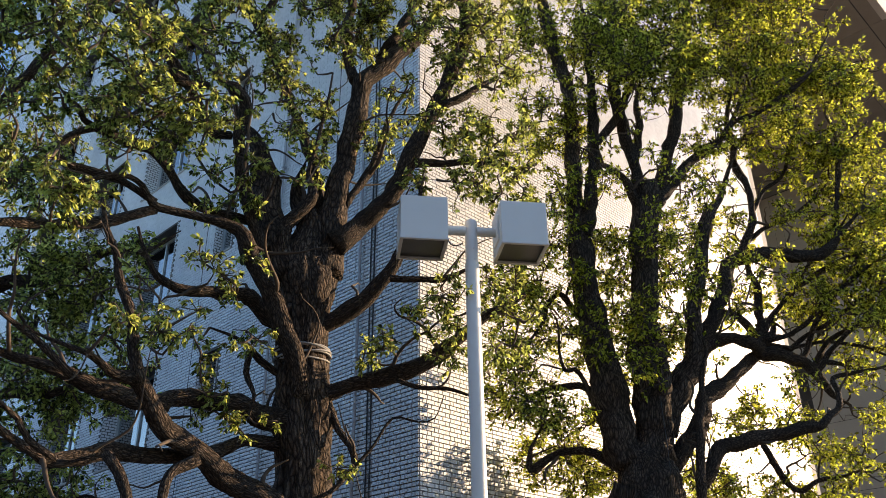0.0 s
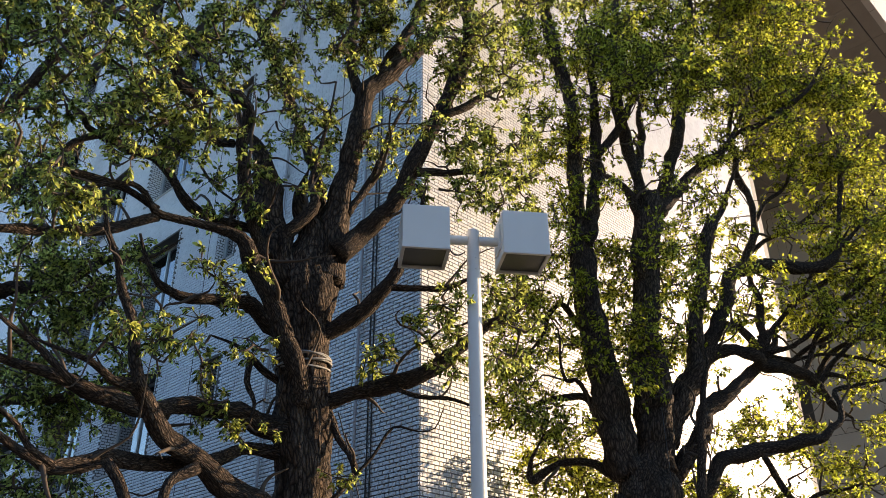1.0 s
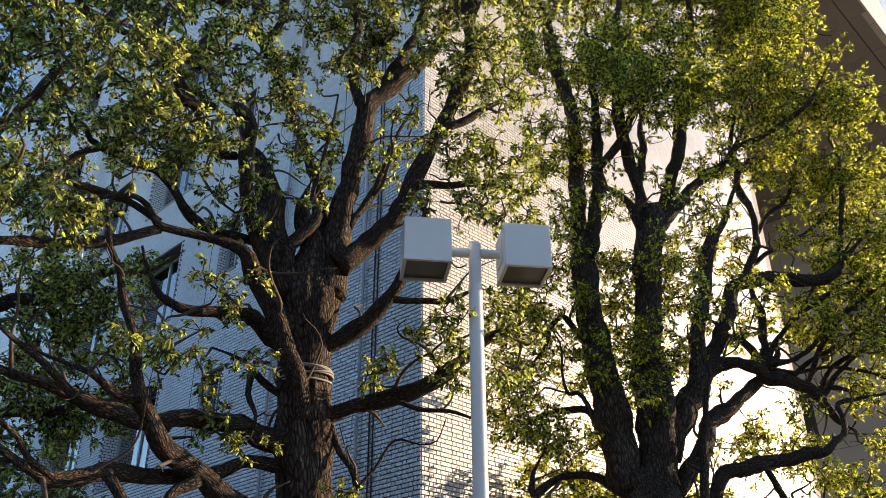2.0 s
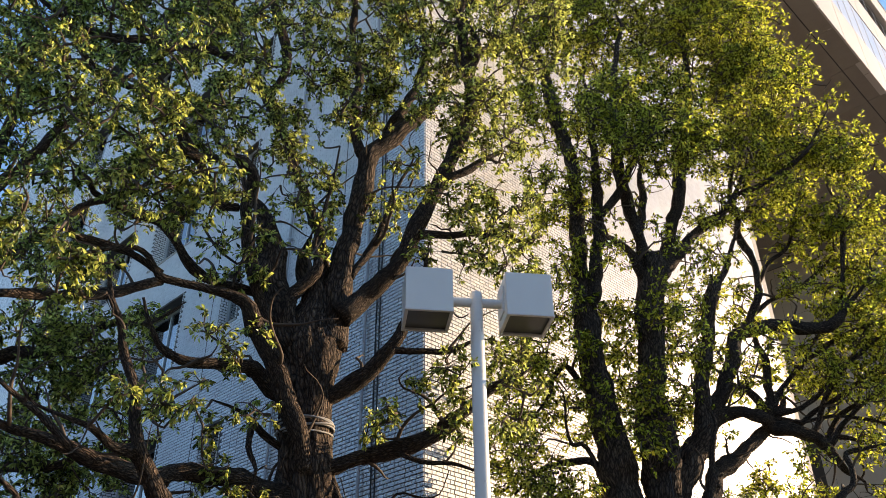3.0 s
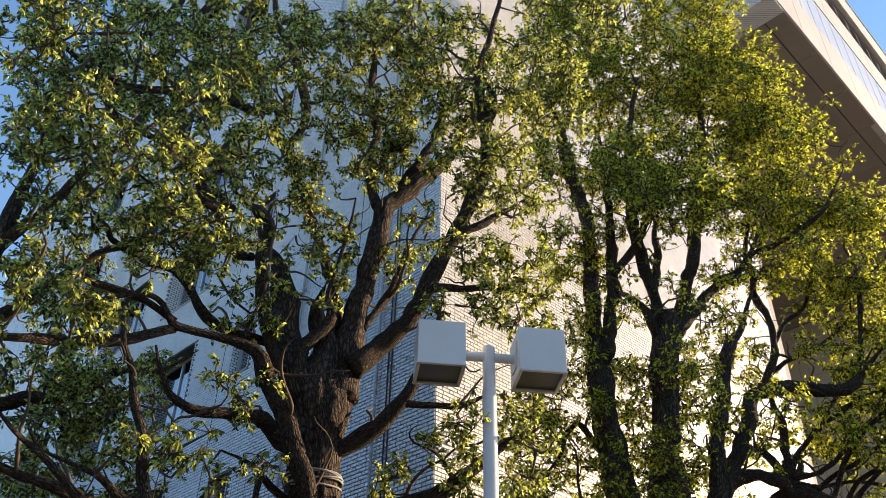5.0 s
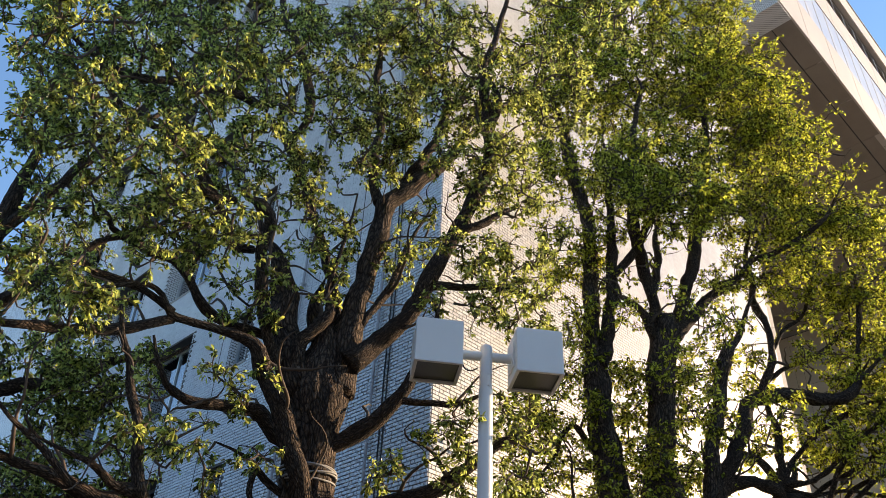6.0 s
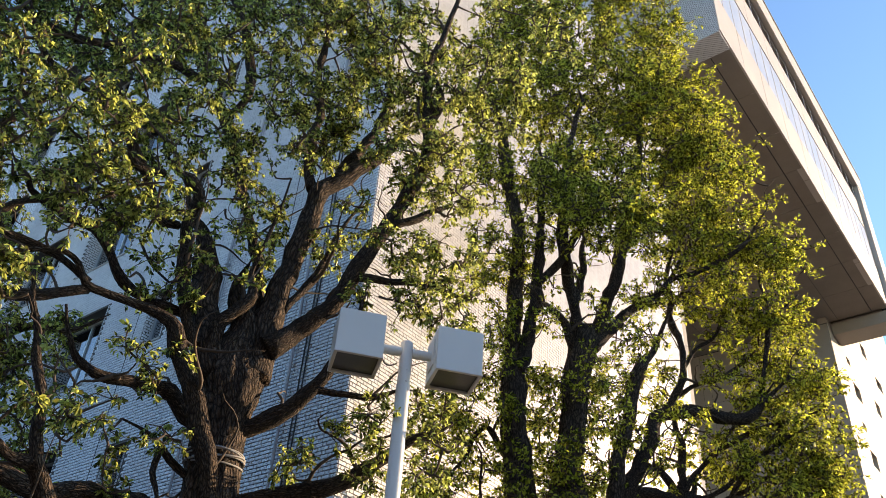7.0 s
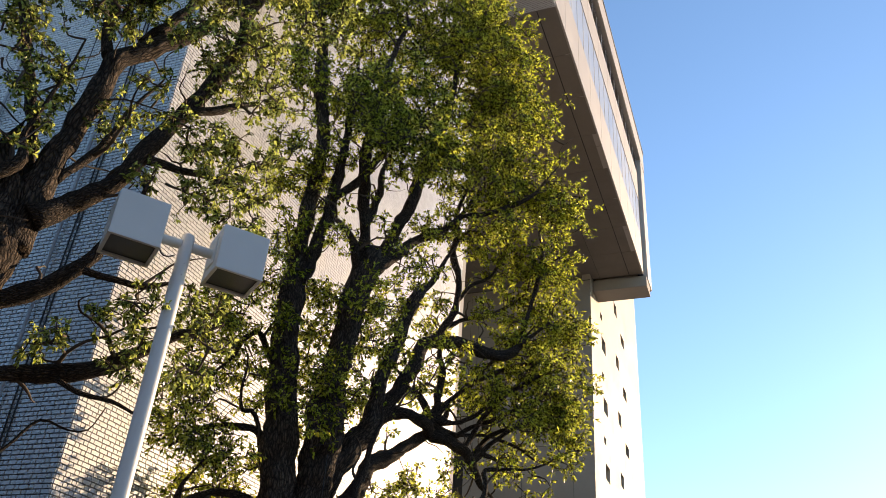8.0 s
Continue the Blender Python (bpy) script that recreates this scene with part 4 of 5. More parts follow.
def second_tree_plan():
    TRUNK = [(2.50, 11.01, -0.10, 0.877), (2.52, 11.01, 0.35, 0.642), (2.55, 11.01, 1.20, 0.526), (2.55, 11.01, 3.29, 0.501), (2.60, 11.00, 3.64, 0.443), (2.64, 10.99, 3.99, 0.368), (2.66, 10.98, 4.29, 0.224), (2.74, 10.98, 4.69, 0.134), (2.64, 11.02, 5.11, 0.067), (2.76, 11.02, 5.46, 0.006)]
    limbs = []
    limbs.append([(2.39, 10.91, 4.05, 0.235), (2.28, 10.91, 4.65, 0.233), (2.21, 10.90, 5.12, 0.238), (2.15, 10.88, 5.60, 0.203), (2.08, 10.87, 6.10, 0.183), (2.03, 10.85, 6.62, 0.178), (2.01, 10.83, 7.16, 0.182), (2.00, 10.80, 7.62, 0.142), (1.99, 10.78, 8.19, 0.120), (2.03, 10.75, 8.99, 0.105), (2.05, 10.72, 9.73, 0.108), (1.99, 10.70, 10.34, 0.110), (1.84, 10.70, 10.94, 0.108), (1.78, 10.68, 11.54, 0.100), (1.64, 10.68, 12.37, 0.068), (1.45, 10.68, 13.19, 0.045), (1.43, 10.68, 13.58, 0.027), (1.24, 10.73, 14.00, 0.014), (1.29, 10.74, 14.34, 0.006)])
    limbs.append([(2.07, 10.78, 7.32, 0.124), (2.22, 10.68, 8.08, 0.101), (2.31, 10.60, 8.67, 0.086), (2.34, 10.52, 9.36, 0.079), (2.35, 10.45, 9.85, 0.062), (2.37, 10.38, 10.59, 0.041), (2.43, 10.36, 10.99, 0.024), (2.32, 10.38, 11.41, 0.012), (2.42, 10.35, 11.75, 0.006)])
    limbs.append([(2.30, 10.53, 8.71, 0.056), (2.66, 10.58, 9.23, 0.061), (2.96, 10.64, 9.82, 0.054), (3.26, 10.68, 10.36, 0.046), (3.56, 10.72, 10.86, 0.028), (3.78, 10.74, 11.22, 0.017), (3.81, 10.81, 11.59, 0.008), (4.04, 10.83, 11.91, 0.006)])
    limbs.append([(2.75, 10.96, 4.06, 0.251), (2.82, 10.94, 4.81, 0.251), (2.81, 10.95, 5.29, 0.271), (2.80, 10.95, 5.78, 0.221), (2.85, 10.93, 6.29, 0.185), (2.94, 10.91, 6.91, 0.189), (3.00, 10.89, 7.55, 0.194), (3.10, 10.87, 8.00, 0.188), (3.20, 10.86, 8.22, 0.110), (3.24, 10.86, 8.34, 0.030)])
    limbs.append([(2.98, 10.90, 7.75, 0.085), (2.77, 10.69, 8.20, 0.059), (2.52, 10.48, 8.29, 0.042), (2.30, 10.27, 8.26, 0.025), (2.14, 10.06, 8.32, 0.015), (1.81, 9.90, 8.40, 0.007), (1.73, 9.73, 8.48, 0.006)])
    limbs.append([(3.03, 10.89, 7.92, 0.102), (2.95, 10.83, 8.61, 0.078), (2.86, 10.78, 9.10, 0.088), (2.77, 10.72, 9.61, 0.090), (2.77, 10.65, 10.11, 0.082), (2.81, 10.56, 10.62, 0.064), (2.82, 10.48, 11.27, 0.056), (3.00, 10.36, 12.28, 0.038), (3.11, 10.32, 12.67, 0.023), (3.04, 10.33, 13.08, 0.011), (3.18, 10.30, 13.43, 0.006)])
    limbs.append([(2.94, 10.78, 8.52, 0.061), (3.15, 10.92, 9.31, 0.063), (3.20, 11.11, 9.89, 0.051), (3.29, 11.20, 10.27, 0.031), (3.20, 11.34, 10.68, 0.015), (3.32, 11.42, 11.01, 0.006)])
    limbs.append([(3.24, 10.96, 7.96, 0.120), (3.47, 10.98, 8.70, 0.088), (3.68, 11.00, 9.25, 0.099), (3.88, 11.03, 9.93, 0.102), (4.08, 11.05, 10.65, 0.085), (4.28, 11.07, 11.65, 0.064), (4.44, 11.10, 13.01, 0.041), (4.53, 11.10, 13.41, 0.025), (4.44, 11.16, 13.83, 0.012), (4.57, 11.17, 14.18, 0.006)])
    limbs.append([(3.25, 10.96, 7.96, 0.112), (3.67, 11.03, 8.50, 0.088), (4.03, 11.11, 8.88, 0.063), (4.54, 11.12, 9.32, 0.046), (4.95, 11.16, 10.01, 0.028), (5.16, 11.18, 10.37, 0.017), (5.19, 11.24, 10.75, 0.008), (5.42, 11.25, 11.07, 0.006)])
    limbs.append([(2.90, 11.06, 4.53, 0.174), (3.24, 11.04, 5.15, 0.178), (3.51, 11.03, 5.55, 0.142), (3.56, 11.09, 6.08, 0.105), (3.67, 11.13, 6.54, 0.091), (3.83, 11.15, 7.01, 0.101), (3.96, 11.18, 7.50, 0.103), (4.11, 11.21, 7.90, 0.087), (4.34, 11.20, 8.25, 0.048), (4.55, 11.19, 8.71, 0.027), (4.73, 11.19, 9.09, 0.016), (4.74, 11.23, 9.48, 0.008), (4.94, 11.23, 9.81, 0.006)])
    limbs.append([(3.62, 11.25, 5.67, 0.113), (3.94, 11.24, 6.23, 0.107), (4.19, 11.24, 6.77, 0.109), (4.32, 11.28, 7.11, 0.102), (4.64, 11.25, 7.17, 0.106), (5.04, 11.17, 7.19, 0.102), (5.35, 11.12, 7.11, 0.097), (5.67, 11.06, 7.17, 0.084), (5.90, 11.03, 7.39, 0.055), (6.13, 11.01, 7.61, 0.030), (6.41, 10.98, 7.92, 0.018), (6.51, 11.00, 8.24, 0.009), (6.79, 10.98, 8.51, 0.006)])
    limbs.append([(4.35, 11.41, 7.08, 0.069), (4.65, 11.35, 7.48, 0.061), (4.82, 11.34, 7.97, 0.053), (4.85, 11.39, 8.51, 0.054), (4.78, 11.48, 8.89, 0.055), (4.83, 11.52, 9.47, 0.052), (4.82, 11.58, 9.86, 0.043), (5.04, 11.55, 10.67, 0.029), (5.18, 11.54, 11.06, 0.018), (5.13, 11.58, 11.47, 0.009), (5.30, 11.57, 11.81, 0.006)])
    limbs.append([(3.65, 11.24, 5.73, 0.105), (4.08, 11.25, 5.86, 0.081), (4.45, 11.27, 5.82, 0.097), (4.55, 11.39, 5.71, 0.106), (4.91, 11.40, 5.66, 0.098), (5.16, 11.46, 5.59, 0.090), (5.36, 11.52, 5.38, 0.073), (5.56, 11.60, 5.13, 0.036), (5.80, 11.67, 5.00, 0.022), (5.86, 11.78, 4.89, 0.011), (6.10, 11.84, 4.79, 0.006)])
    limbs.append([(4.58, 11.46, 5.85, 0.091), (4.70, 11.50, 6.33, 0.059), (4.77, 11.57, 6.82, 0.056), (4.74, 11.68, 7.15, 0.039), (4.77, 11.77, 7.54, 0.024), (4.62, 11.91, 7.94, 0.012), (4.70, 11.98, 8.28, 0.006)])
    limbs.append([(4.59, 11.46, 5.95, 0.074), (4.36, 11.41, 6.24, 0.054), (4.13, 11.35, 6.33, 0.037), (3.92, 11.28, 6.54, 0.022), (3.53, 11.27, 6.77, 0.011), (3.40, 11.21, 6.96, 0.006)])
    limbs.append([(4.61, 11.45, 5.95, 0.058), (4.91, 11.49, 6.36, 0.038), (5.24, 11.52, 6.69, 0.038), (5.63, 11.50, 6.96, 0.039), (6.10, 11.44, 7.21, 0.030), (6.60, 11.34, 7.34, 0.022), (6.95, 11.28, 7.52, 0.013), (7.11, 11.27, 7.71, 0.006), (7.45, 11.22, 7.88, 0.006)])
    limbs.append([(4.64, 11.43, 5.91, 0.054), (5.05, 11.37, 6.00, 0.033), (5.41, 11.32, 6.24, 0.033), (5.78, 11.25, 6.56, 0.033), (6.30, 11.09, 6.94, 0.025), (6.64, 11.01, 7.08, 0.017)])
    limbs.append([(2.93, 11.05, 4.00, 0.111), (3.39, 11.10, 4.54, 0.114), (3.66, 11.21, 5.04, 0.117), (3.96, 11.30, 5.27, 0.103), (4.22, 11.40, 5.46, 0.089), (4.56, 11.47, 5.76, 0.082), (4.84, 11.51, 6.06, 0.049), (4.94, 11.60, 6.38, 0.025), (5.22, 11.64, 6.64, 0.006)])
    limbs.append([(3.30, 10.94, 3.76, 0.102), (3.57, 10.98, 4.19, 0.089), (3.89, 11.00, 4.31, 0.097), (4.34, 10.95, 4.41, 0.082), (4.85, 10.87, 4.47, 0.074), (5.11, 10.87, 4.64, 0.045), (5.28, 10.93, 4.77, 0.038), (5.35, 11.02, 5.03, 0.039), (5.39, 11.13, 5.23, 0.031), (5.68, 11.12, 5.30, 0.024), (6.05, 11.05, 5.35, 0.020), (6.40, 11.00, 5.50, 0.012), (6.58, 11.00, 5.66, 0.006), (6.92, 10.96, 5.79, 0.006)])
    limbs.append([(4.32, 11.42, 4.45, 0.047), (4.46, 11.45, 4.15, 0.046), (4.61, 11.47, 3.88, 0.046), (4.75, 11.50, 3.78, 0.038), (5.04, 11.46, 3.91, 0.031), (5.33, 11.42, 3.94, 0.019), (5.68, 11.37, 4.06, 0.011), (5.86, 11.37, 4.21, 0.006), (6.20, 11.34, 4.33, 0.006)])
    limbs.append([(3.05, 10.61, 3.02, 0.065), (3.18, 10.57, 3.96, 0.064), (3.28, 10.54, 4.53, 0.058), (3.37, 10.51, 5.05, 0.044), (3.48, 10.50, 5.45, 0.027), (3.41, 10.53, 5.86, 0.013), (3.55, 10.52, 6.21, 0.006)])
    limbs.append([(2.34, 11.06, 4.01, 0.074), (1.95, 11.05, 4.22, 0.052), (1.57, 11.02, 4.24, 0.049), (1.37, 10.96, 4.14, 0.052), (1.10, 10.91, 3.98, 0.044), (1.09, 10.83, 4.20, 0.029), (1.15, 10.74, 4.32, 0.018), (1.32, 10.57, 4.65, 0.011), (1.30, 10.46, 5.00, 0.005), (1.49, 10.32, 5.29, 0.006)])
    limbs.append([(2.17, 10.96, 4.71, 0.068), (1.93, 10.93, 5.05, 0.054), (1.63, 10.90, 5.09, 0.046), (1.35, 10.86, 5.04, 0.034), (1.07, 10.82, 4.88, 0.026), (0.83, 10.77, 4.63, 0.015)])
    limbs.append([(2.07, 10.98, 6.02, 0.060), (1.82, 10.95, 6.27, 0.040), (1.66, 10.90, 6.47, 0.040), (1.47, 10.85, 6.28, 0.032), (1.37, 10.79, 5.99, 0.024), (1.19, 10.73, 5.72, 0.016)])
    limbs.append([(2.07, 10.98, 4.67, 0.045), (1.83, 10.89, 5.28, 0.035), (1.63, 10.80, 5.29, 0.027), (1.56, 10.69, 5.54, 0.019), (1.54, 10.56, 5.90, 0.011), (1.34, 10.49, 6.28, 0.006), (1.38, 10.39, 6.60, 0.006)])
    limbs.append([(4.81, 11.22, 9.66, 0.042), (5.27, 11.12, 9.81, 0.046), (5.75, 10.99, 10.10, 0.042), (6.07, 10.93, 10.40, 0.028), (6.33, 10.89, 10.84, 0.019), (6.55, 10.87, 11.19, 0.011), (6.58, 10.90, 11.57, 0.006), (6.81, 10.88, 11.88, 0.006)])
    limbs.append([(5.99, 11.23, 7.49, 0.034), (6.32, 11.20, 8.90, 0.036), (6.43, 11.29, 9.51, 0.032), (6.44, 11.43, 9.95, 0.019), (6.52, 11.52, 10.34, 0.011), (6.41, 11.66, 10.75, 0.006), (6.51, 11.73, 11.08, 0.006)])
    limbs.append([(6.33, 11.20, 8.95, 0.027), (6.65, 11.16, 9.30, 0.018), (6.93, 11.14, 9.56, 0.014)])
    limbs.append([(5.37, 11.62, 5.52, 0.053), (5.56, 11.65, 5.79, 0.046), (5.76, 11.69, 6.02, 0.042), (6.11, 11.64, 6.18, 0.034), (6.54, 11.54, 6.40, 0.025), (6.90, 11.46, 6.64, 0.017)])
    limbs.append([(5.38, 11.54, 5.45, 0.049), (5.64, 11.52, 5.78, 0.037), (5.92, 11.49, 6.03, 0.033), (6.27, 11.41, 6.22, 0.025), (6.58, 11.35, 6.23, 0.017)])
    limbs.append([(4.91, 11.60, 5.72, 0.041), (5.29, 11.58, 5.99, 0.033), (5.65, 11.55, 6.19, 0.029), (6.10, 11.47, 6.47, 0.025), (6.56, 11.36, 6.79, 0.017)])
    limbs.append([(4.60, 11.45, 5.86, 0.041), (5.06, 11.50, 5.83, 0.029), (5.58, 11.52, 5.91, 0.025), (6.12, 11.49, 5.81, 0.021), (6.46, 11.57, 5.70, 0.016)])
    limbs.append([(5.48, 11.49, 5.60, 0.033), (5.80, 11.48, 5.51, 0.024), (5.81, 11.62, 5.30, 0.020), (5.88, 11.79, 5.15, 0.012), (5.77, 12.00, 5.02, 0.006), (5.88, 12.14, 4.91, 0.006)])
    limbs.append([(5.21, 11.47, 6.62, 0.030), (5.55, 11.41, 7.11, 0.026), (5.93, 11.32, 7.44, 0.022), (6.26, 11.24, 7.89, 0.017)])
    limbs.append([(4.88, 11.48, 8.05, 0.036), (5.13, 11.46, 8.45, 0.032), (5.48, 11.40, 8.72, 0.027), (5.71, 11.38, 9.25, 0.023), (5.90, 11.37, 9.62, 0.014), (5.90, 11.41, 10.02, 0.007), (6.10, 11.40, 10.34, 0.006)])
    limbs.append([(4.68, 11.42, 7.52, 0.039), (5.09, 11.43, 7.81, 0.035), (5.48, 11.44, 7.97, 0.031), (5.90, 11.43, 8.31, 0.022), (6.19, 11.42, 8.60, 0.013), (6.30, 11.46, 8.91, 0.007), (6.60, 11.45, 9.17, 0.006)])
    limbs.append([(5.17, 11.49, 5.61, 0.041), (5.55, 11.45, 6.29, 0.038), (5.88, 11.44, 6.64, 0.034), (6.22, 11.40, 7.09, 0.026), (6.49, 11.40, 7.48, 0.017)])
    tufts = []
    tufts.append((2.22, 10.47, 13.22, 0.89, 0.96, 1.43, 143))
    tufts.append((3.68, 10.96, 13.74, 1.25, 1.04, 1.50, 239))
    tufts.append((3.07, 10.87, 11.25, 1.05, 0.80, 0.74, 143))
    tufts.append((4.25, 11.17, 10.99, 0.87, 0.80, 0.86, 131))
    tufts.append((5.11, 11.09, 13.42, 1.14, 0.96, 1.38, 239))
    tufts.append((5.59, 11.15, 11.96, 0.84, 0.80, 0.88, 143))
    tufts.append((4.67, 11.42, 15.92, 1.22, 0.80, 1.36, 189))
    tufts.append((5.38, 11.39, 13.85, 0.86, 0.72, 0.89, 135))
    tufts.append((5.70, 11.38, 12.40, 0.92, 0.64, 0.72, 135))
    tufts.append((6.09, 11.33, 11.07, 0.78, 0.64, 0.69, 122))
    tufts.append((6.50, 11.25, 10.39, 0.65, 0.48, 0.42, 67))
    tufts.append((5.23, 11.18, 10.55, 0.60, 0.64, 0.67, 67))
    tufts.append((6.38, 11.46, 8.83, 0.72, 0.56, 0.64, 83))
    tufts.append((6.56, 11.36, 7.76, 0.68, 0.56, 0.71, 104))
    tufts.append((6.59, 11.35, 6.80, 0.74, 0.56, 0.68, 104))
    tufts.append((6.62, 11.18, 5.96, 0.58, 0.48, 0.55, 62))
    tufts.append((5.70, 11.24, 9.03, 0.47, 0.48, 0.53, 42))
    tufts.append((5.65, 11.26, 7.68, 0.54, 0.48, 0.60, 42))
    tufts.append((5.59, 11.44, 6.53, 0.60, 0.48, 0.48, 42))
    tufts.append((1.60, 10.58, 11.01, 0.42, 0.56, 0.83, 41))
    tufts.append((1.57, 10.58, 9.20, 0.39, 0.56, 0.68, 41))
    tufts.append((2.19, 10.69, 9.16, 0.35, 0.40, 0.59, 23))
    tufts.append((1.56, 10.59, 7.31, 0.21, 0.40, 0.54, 37))
    tufts.append((1.07, 10.65, 6.54, 0.40, 0.48, 0.35, 32))
    tufts.append((0.88, 10.66, 5.79, 0.43, 0.48, 0.43, 46))
    tufts.append((1.38, 10.61, 6.35, 0.24, 0.32, 0.26, 14))
    tufts.append((0.84, 10.67, 4.91, 0.34, 0.40, 0.41, 41))
    tufts.append((1.26, 10.63, 4.59, 0.37, 0.40, 0.33, 32))
    tufts.append((1.79, 11.29, 4.61, 0.27, 0.32, 0.30, 18))
    tufts.append((1.89, 11.14, 5.96, 0.24, 0.32, 0.45, 23))
    tufts.append((2.60, 11.13, 7.30, 0.38, 0.40, 0.42, 32))
    tufts.append((2.61, 11.13, 6.65, 0.41, 0.40, 0.37, 28))
    tufts.append((2.72, 11.24, 5.98, 0.41, 0.40, 0.36, 28))
    tufts.append((3.37, 11.33, 7.01, 0.43, 0.48, 0.47, 32))
    tufts.append((3.43, 11.45, 6.05, 0.41, 0.40, 0.37, 32))
    tufts.append((3.58, 11.40, 7.82, 0.40, 0.40, 0.39, 23))
    tufts.append((4.29, 11.43, 7.83, 0.35, 0.40, 0.49, 28))
    tufts.append((4.19, 11.19, 9.26, 0.46, 0.48, 0.51, 28))
    tufts.append((3.11, 10.86, 8.53, 0.35, 0.32, 0.24, 14))
    tufts.append((4.96, 11.30, 9.32, 0.37, 0.40, 0.51, 32))
    tufts.append((4.22, 11.60, 6.56, 0.43, 0.32, 0.38, 18))
    tufts.append((5.08, 11.53, 6.70, 0.38, 0.32, 0.38, 18))
    tufts.append((4.22, 11.74, 4.86, 0.49, 0.32, 0.27, 23))
    tufts.append((4.88, 11.62, 4.73, 0.32, 0.32, 0.27, 18))
    tufts.append((3.73, 11.49, 3.79, 0.30, 0.24, 0.17, 14))
    tufts.append((4.29, 11.57, 3.80, 0.23, 0.24, 0.17, 9))
    tufts.append((2.40, 11.31, 5.25, 0.24, 0.32, 0.35, 14))
    tufts.append((2.43, 10.63, 8.19, 0.25, 0.24, 0.28, 9))
    tufts.append((5.08, 11.67, 3.73, 0.46, 0.32, 0.34, 28))
    tufts.append((5.69, 11.24, 9.83, 0.47, 0.48, 0.52, 41))
    tufts.append((3.16, 11.39, 16.04, 1.09, 0.80, 1.08, 94))
    tufts.append((4.38, 11.40, 18.17, 1.57, 0.80, 1.02, 94))
    tufts.append((2.15, 11.09, 13.90, 0.77, 0.72, 0.86, 61))
    tufts.append((3.11, 11.27, 13.37, 0.88, 0.72, 0.73, 67))
    tufts.append((3.63, 11.25, 11.59, 0.72, 0.64, 0.57, 54))
    tufts.append((2.09, 11.11, 16.53, 0.97, 0.72, 0.94, 61))
    tufts.append((4.31, 11.29, 14.47, 0.81, 0.64, 0.90, 67))
    # two hidden tufts added behind the trunk to cast leaf shadow on the wall corner
    tufts.append((3.45, 12.85, 4.39, 0.43, 0.50, 0.48, 41))
    tufts.append((3.81, 13.47, 4.35, 0.36, 0.50, 0.40, 28))
    tufts.append((5.89, 11.14, 6.15, 0.49, 0.50, 0.41, 18))
    tufts.append((5.56, 11.31, 6.59, 0.42, 0.50, 0.37, 14))
    tufts.append((5.79, 11.19, 5.32, 0.40, 0.50, 0.31, 14))
    tufts.append((5.45, 11.36, 4.23, 0.46, 0.50, 0.27, 23))
    tufts.append((5.04, 11.55, 4.32, 0.31, 0.50, 0.30, 14))
    tufts.append((5.02, 11.56, 5.12, 0.28, 0.50, 0.31, 9))
    tufts.append((6.24, 10.95, 6.78, 0.33, 0.50, 0.36, 18))
    tufts.append((5.87, 11.15, 4.75, 0.23, 0.50, 0.34, 9))
    tufts.append((6.67, 11.16, 10.21, 0.42, 0.30, 0.47, 14))
    tufts.append((6.61, 11.20, 9.44, 0.37, 0.30, 0.46, 14))
    tufts.append((6.46, 11.28, 10.92, 0.44, 0.30, 0.43, 14))
    tufts.append((6.55, 11.23, 8.39, 0.36, 0.30, 0.39, 14))
    tufts.append((1.95, 10.57, 6.67, 0.24, 0.30, 0.35, 14))
    tufts.append((2.08, 10.55, 5.64, 0.23, 0.30, 0.42, 14))
    tufts.append((2.70, 10.41, 5.90, 0.30, 0.30, 0.34, 14))
    tufts.append((2.97, 10.33, 6.97, 0.28, 0.30, 0.31, 14))
    tufts.append((1.91, 10.58, 8.07, 0.21, 0.30, 0.37, 14))
    tufts.append((2.97, 10.33, 5.78, 0.26, 0.30, 0.29, 14))
    tufts.append((3.41, 10.19, 6.46, 0.27, 0.30, 0.43, 14))
    tufts.append((3.75, 10.08, 7.82, 0.32, 0.30, 0.36, 14))
    tufts.append((4.09, 9.94, 6.41, 0.30, 0.30, 0.25, 14))
    tufts.append((2.54, 10.45, 5.20, 0.30, 0.30, 0.25, 14))
    tufts.append((1.92, 10.58, 9.19, 0.26, 0.30, 0.49, 14))
    tufts.append((2.48, 10.46, 9.74, 0.35, 0.30, 0.39, 14))
    tufts.append((3.30, 10.60, 17.60, 1.00, 0.70, 0.90, 90))
    tufts.append((2.40, 10.40, 15.00, 0.80, 0.70, 0.90, 80))
    tufts.append((3.40, 9.95, 9.75, 0.85, 0.45, 0.48, 150))
    tufts.append((2.70, 9.95, 10.40, 0.45, 0.45, 0.40, 65))
    # two more tufts added to shade the foot of the wall corner
    tufts.append((1.45, 11.80, 4.20, 0.42, 0.30, 0.40, 44))
    tufts.append((2.05, 12.05, 4.10, 0.40, 0.30, 0.40, 34))
    tufts.append((1.57, 10.40, 14.15, 0.75, 0.35, 0.64, 58))
    tufts.append((1.54, 10.30, 12.09, 0.54, 0.35, 0.46, 36))
    tufts.append((1.01, 10.40, 13.36, 0.47, 0.35, 0.40, 24))
    tufts.append((1.18, 10.30, 10.78, 0.42, 0.35, 0.36, 24))
    tufts.append((2.10, 10.30, 12.94, 0.51, 0.35, 0.43, 30))
    tufts.append((5.14, 11.20, 15.79, 0.71, 0.35, 0.60, 43))
    tufts.append((4.46, 11.20, 16.74, 0.73, 0.35, 0.62, 43))
    tufts.append((2.31, 10.60, 15.06, 0.67, 0.35, 0.57, 43))
    return TRUNK, limbs, tufts

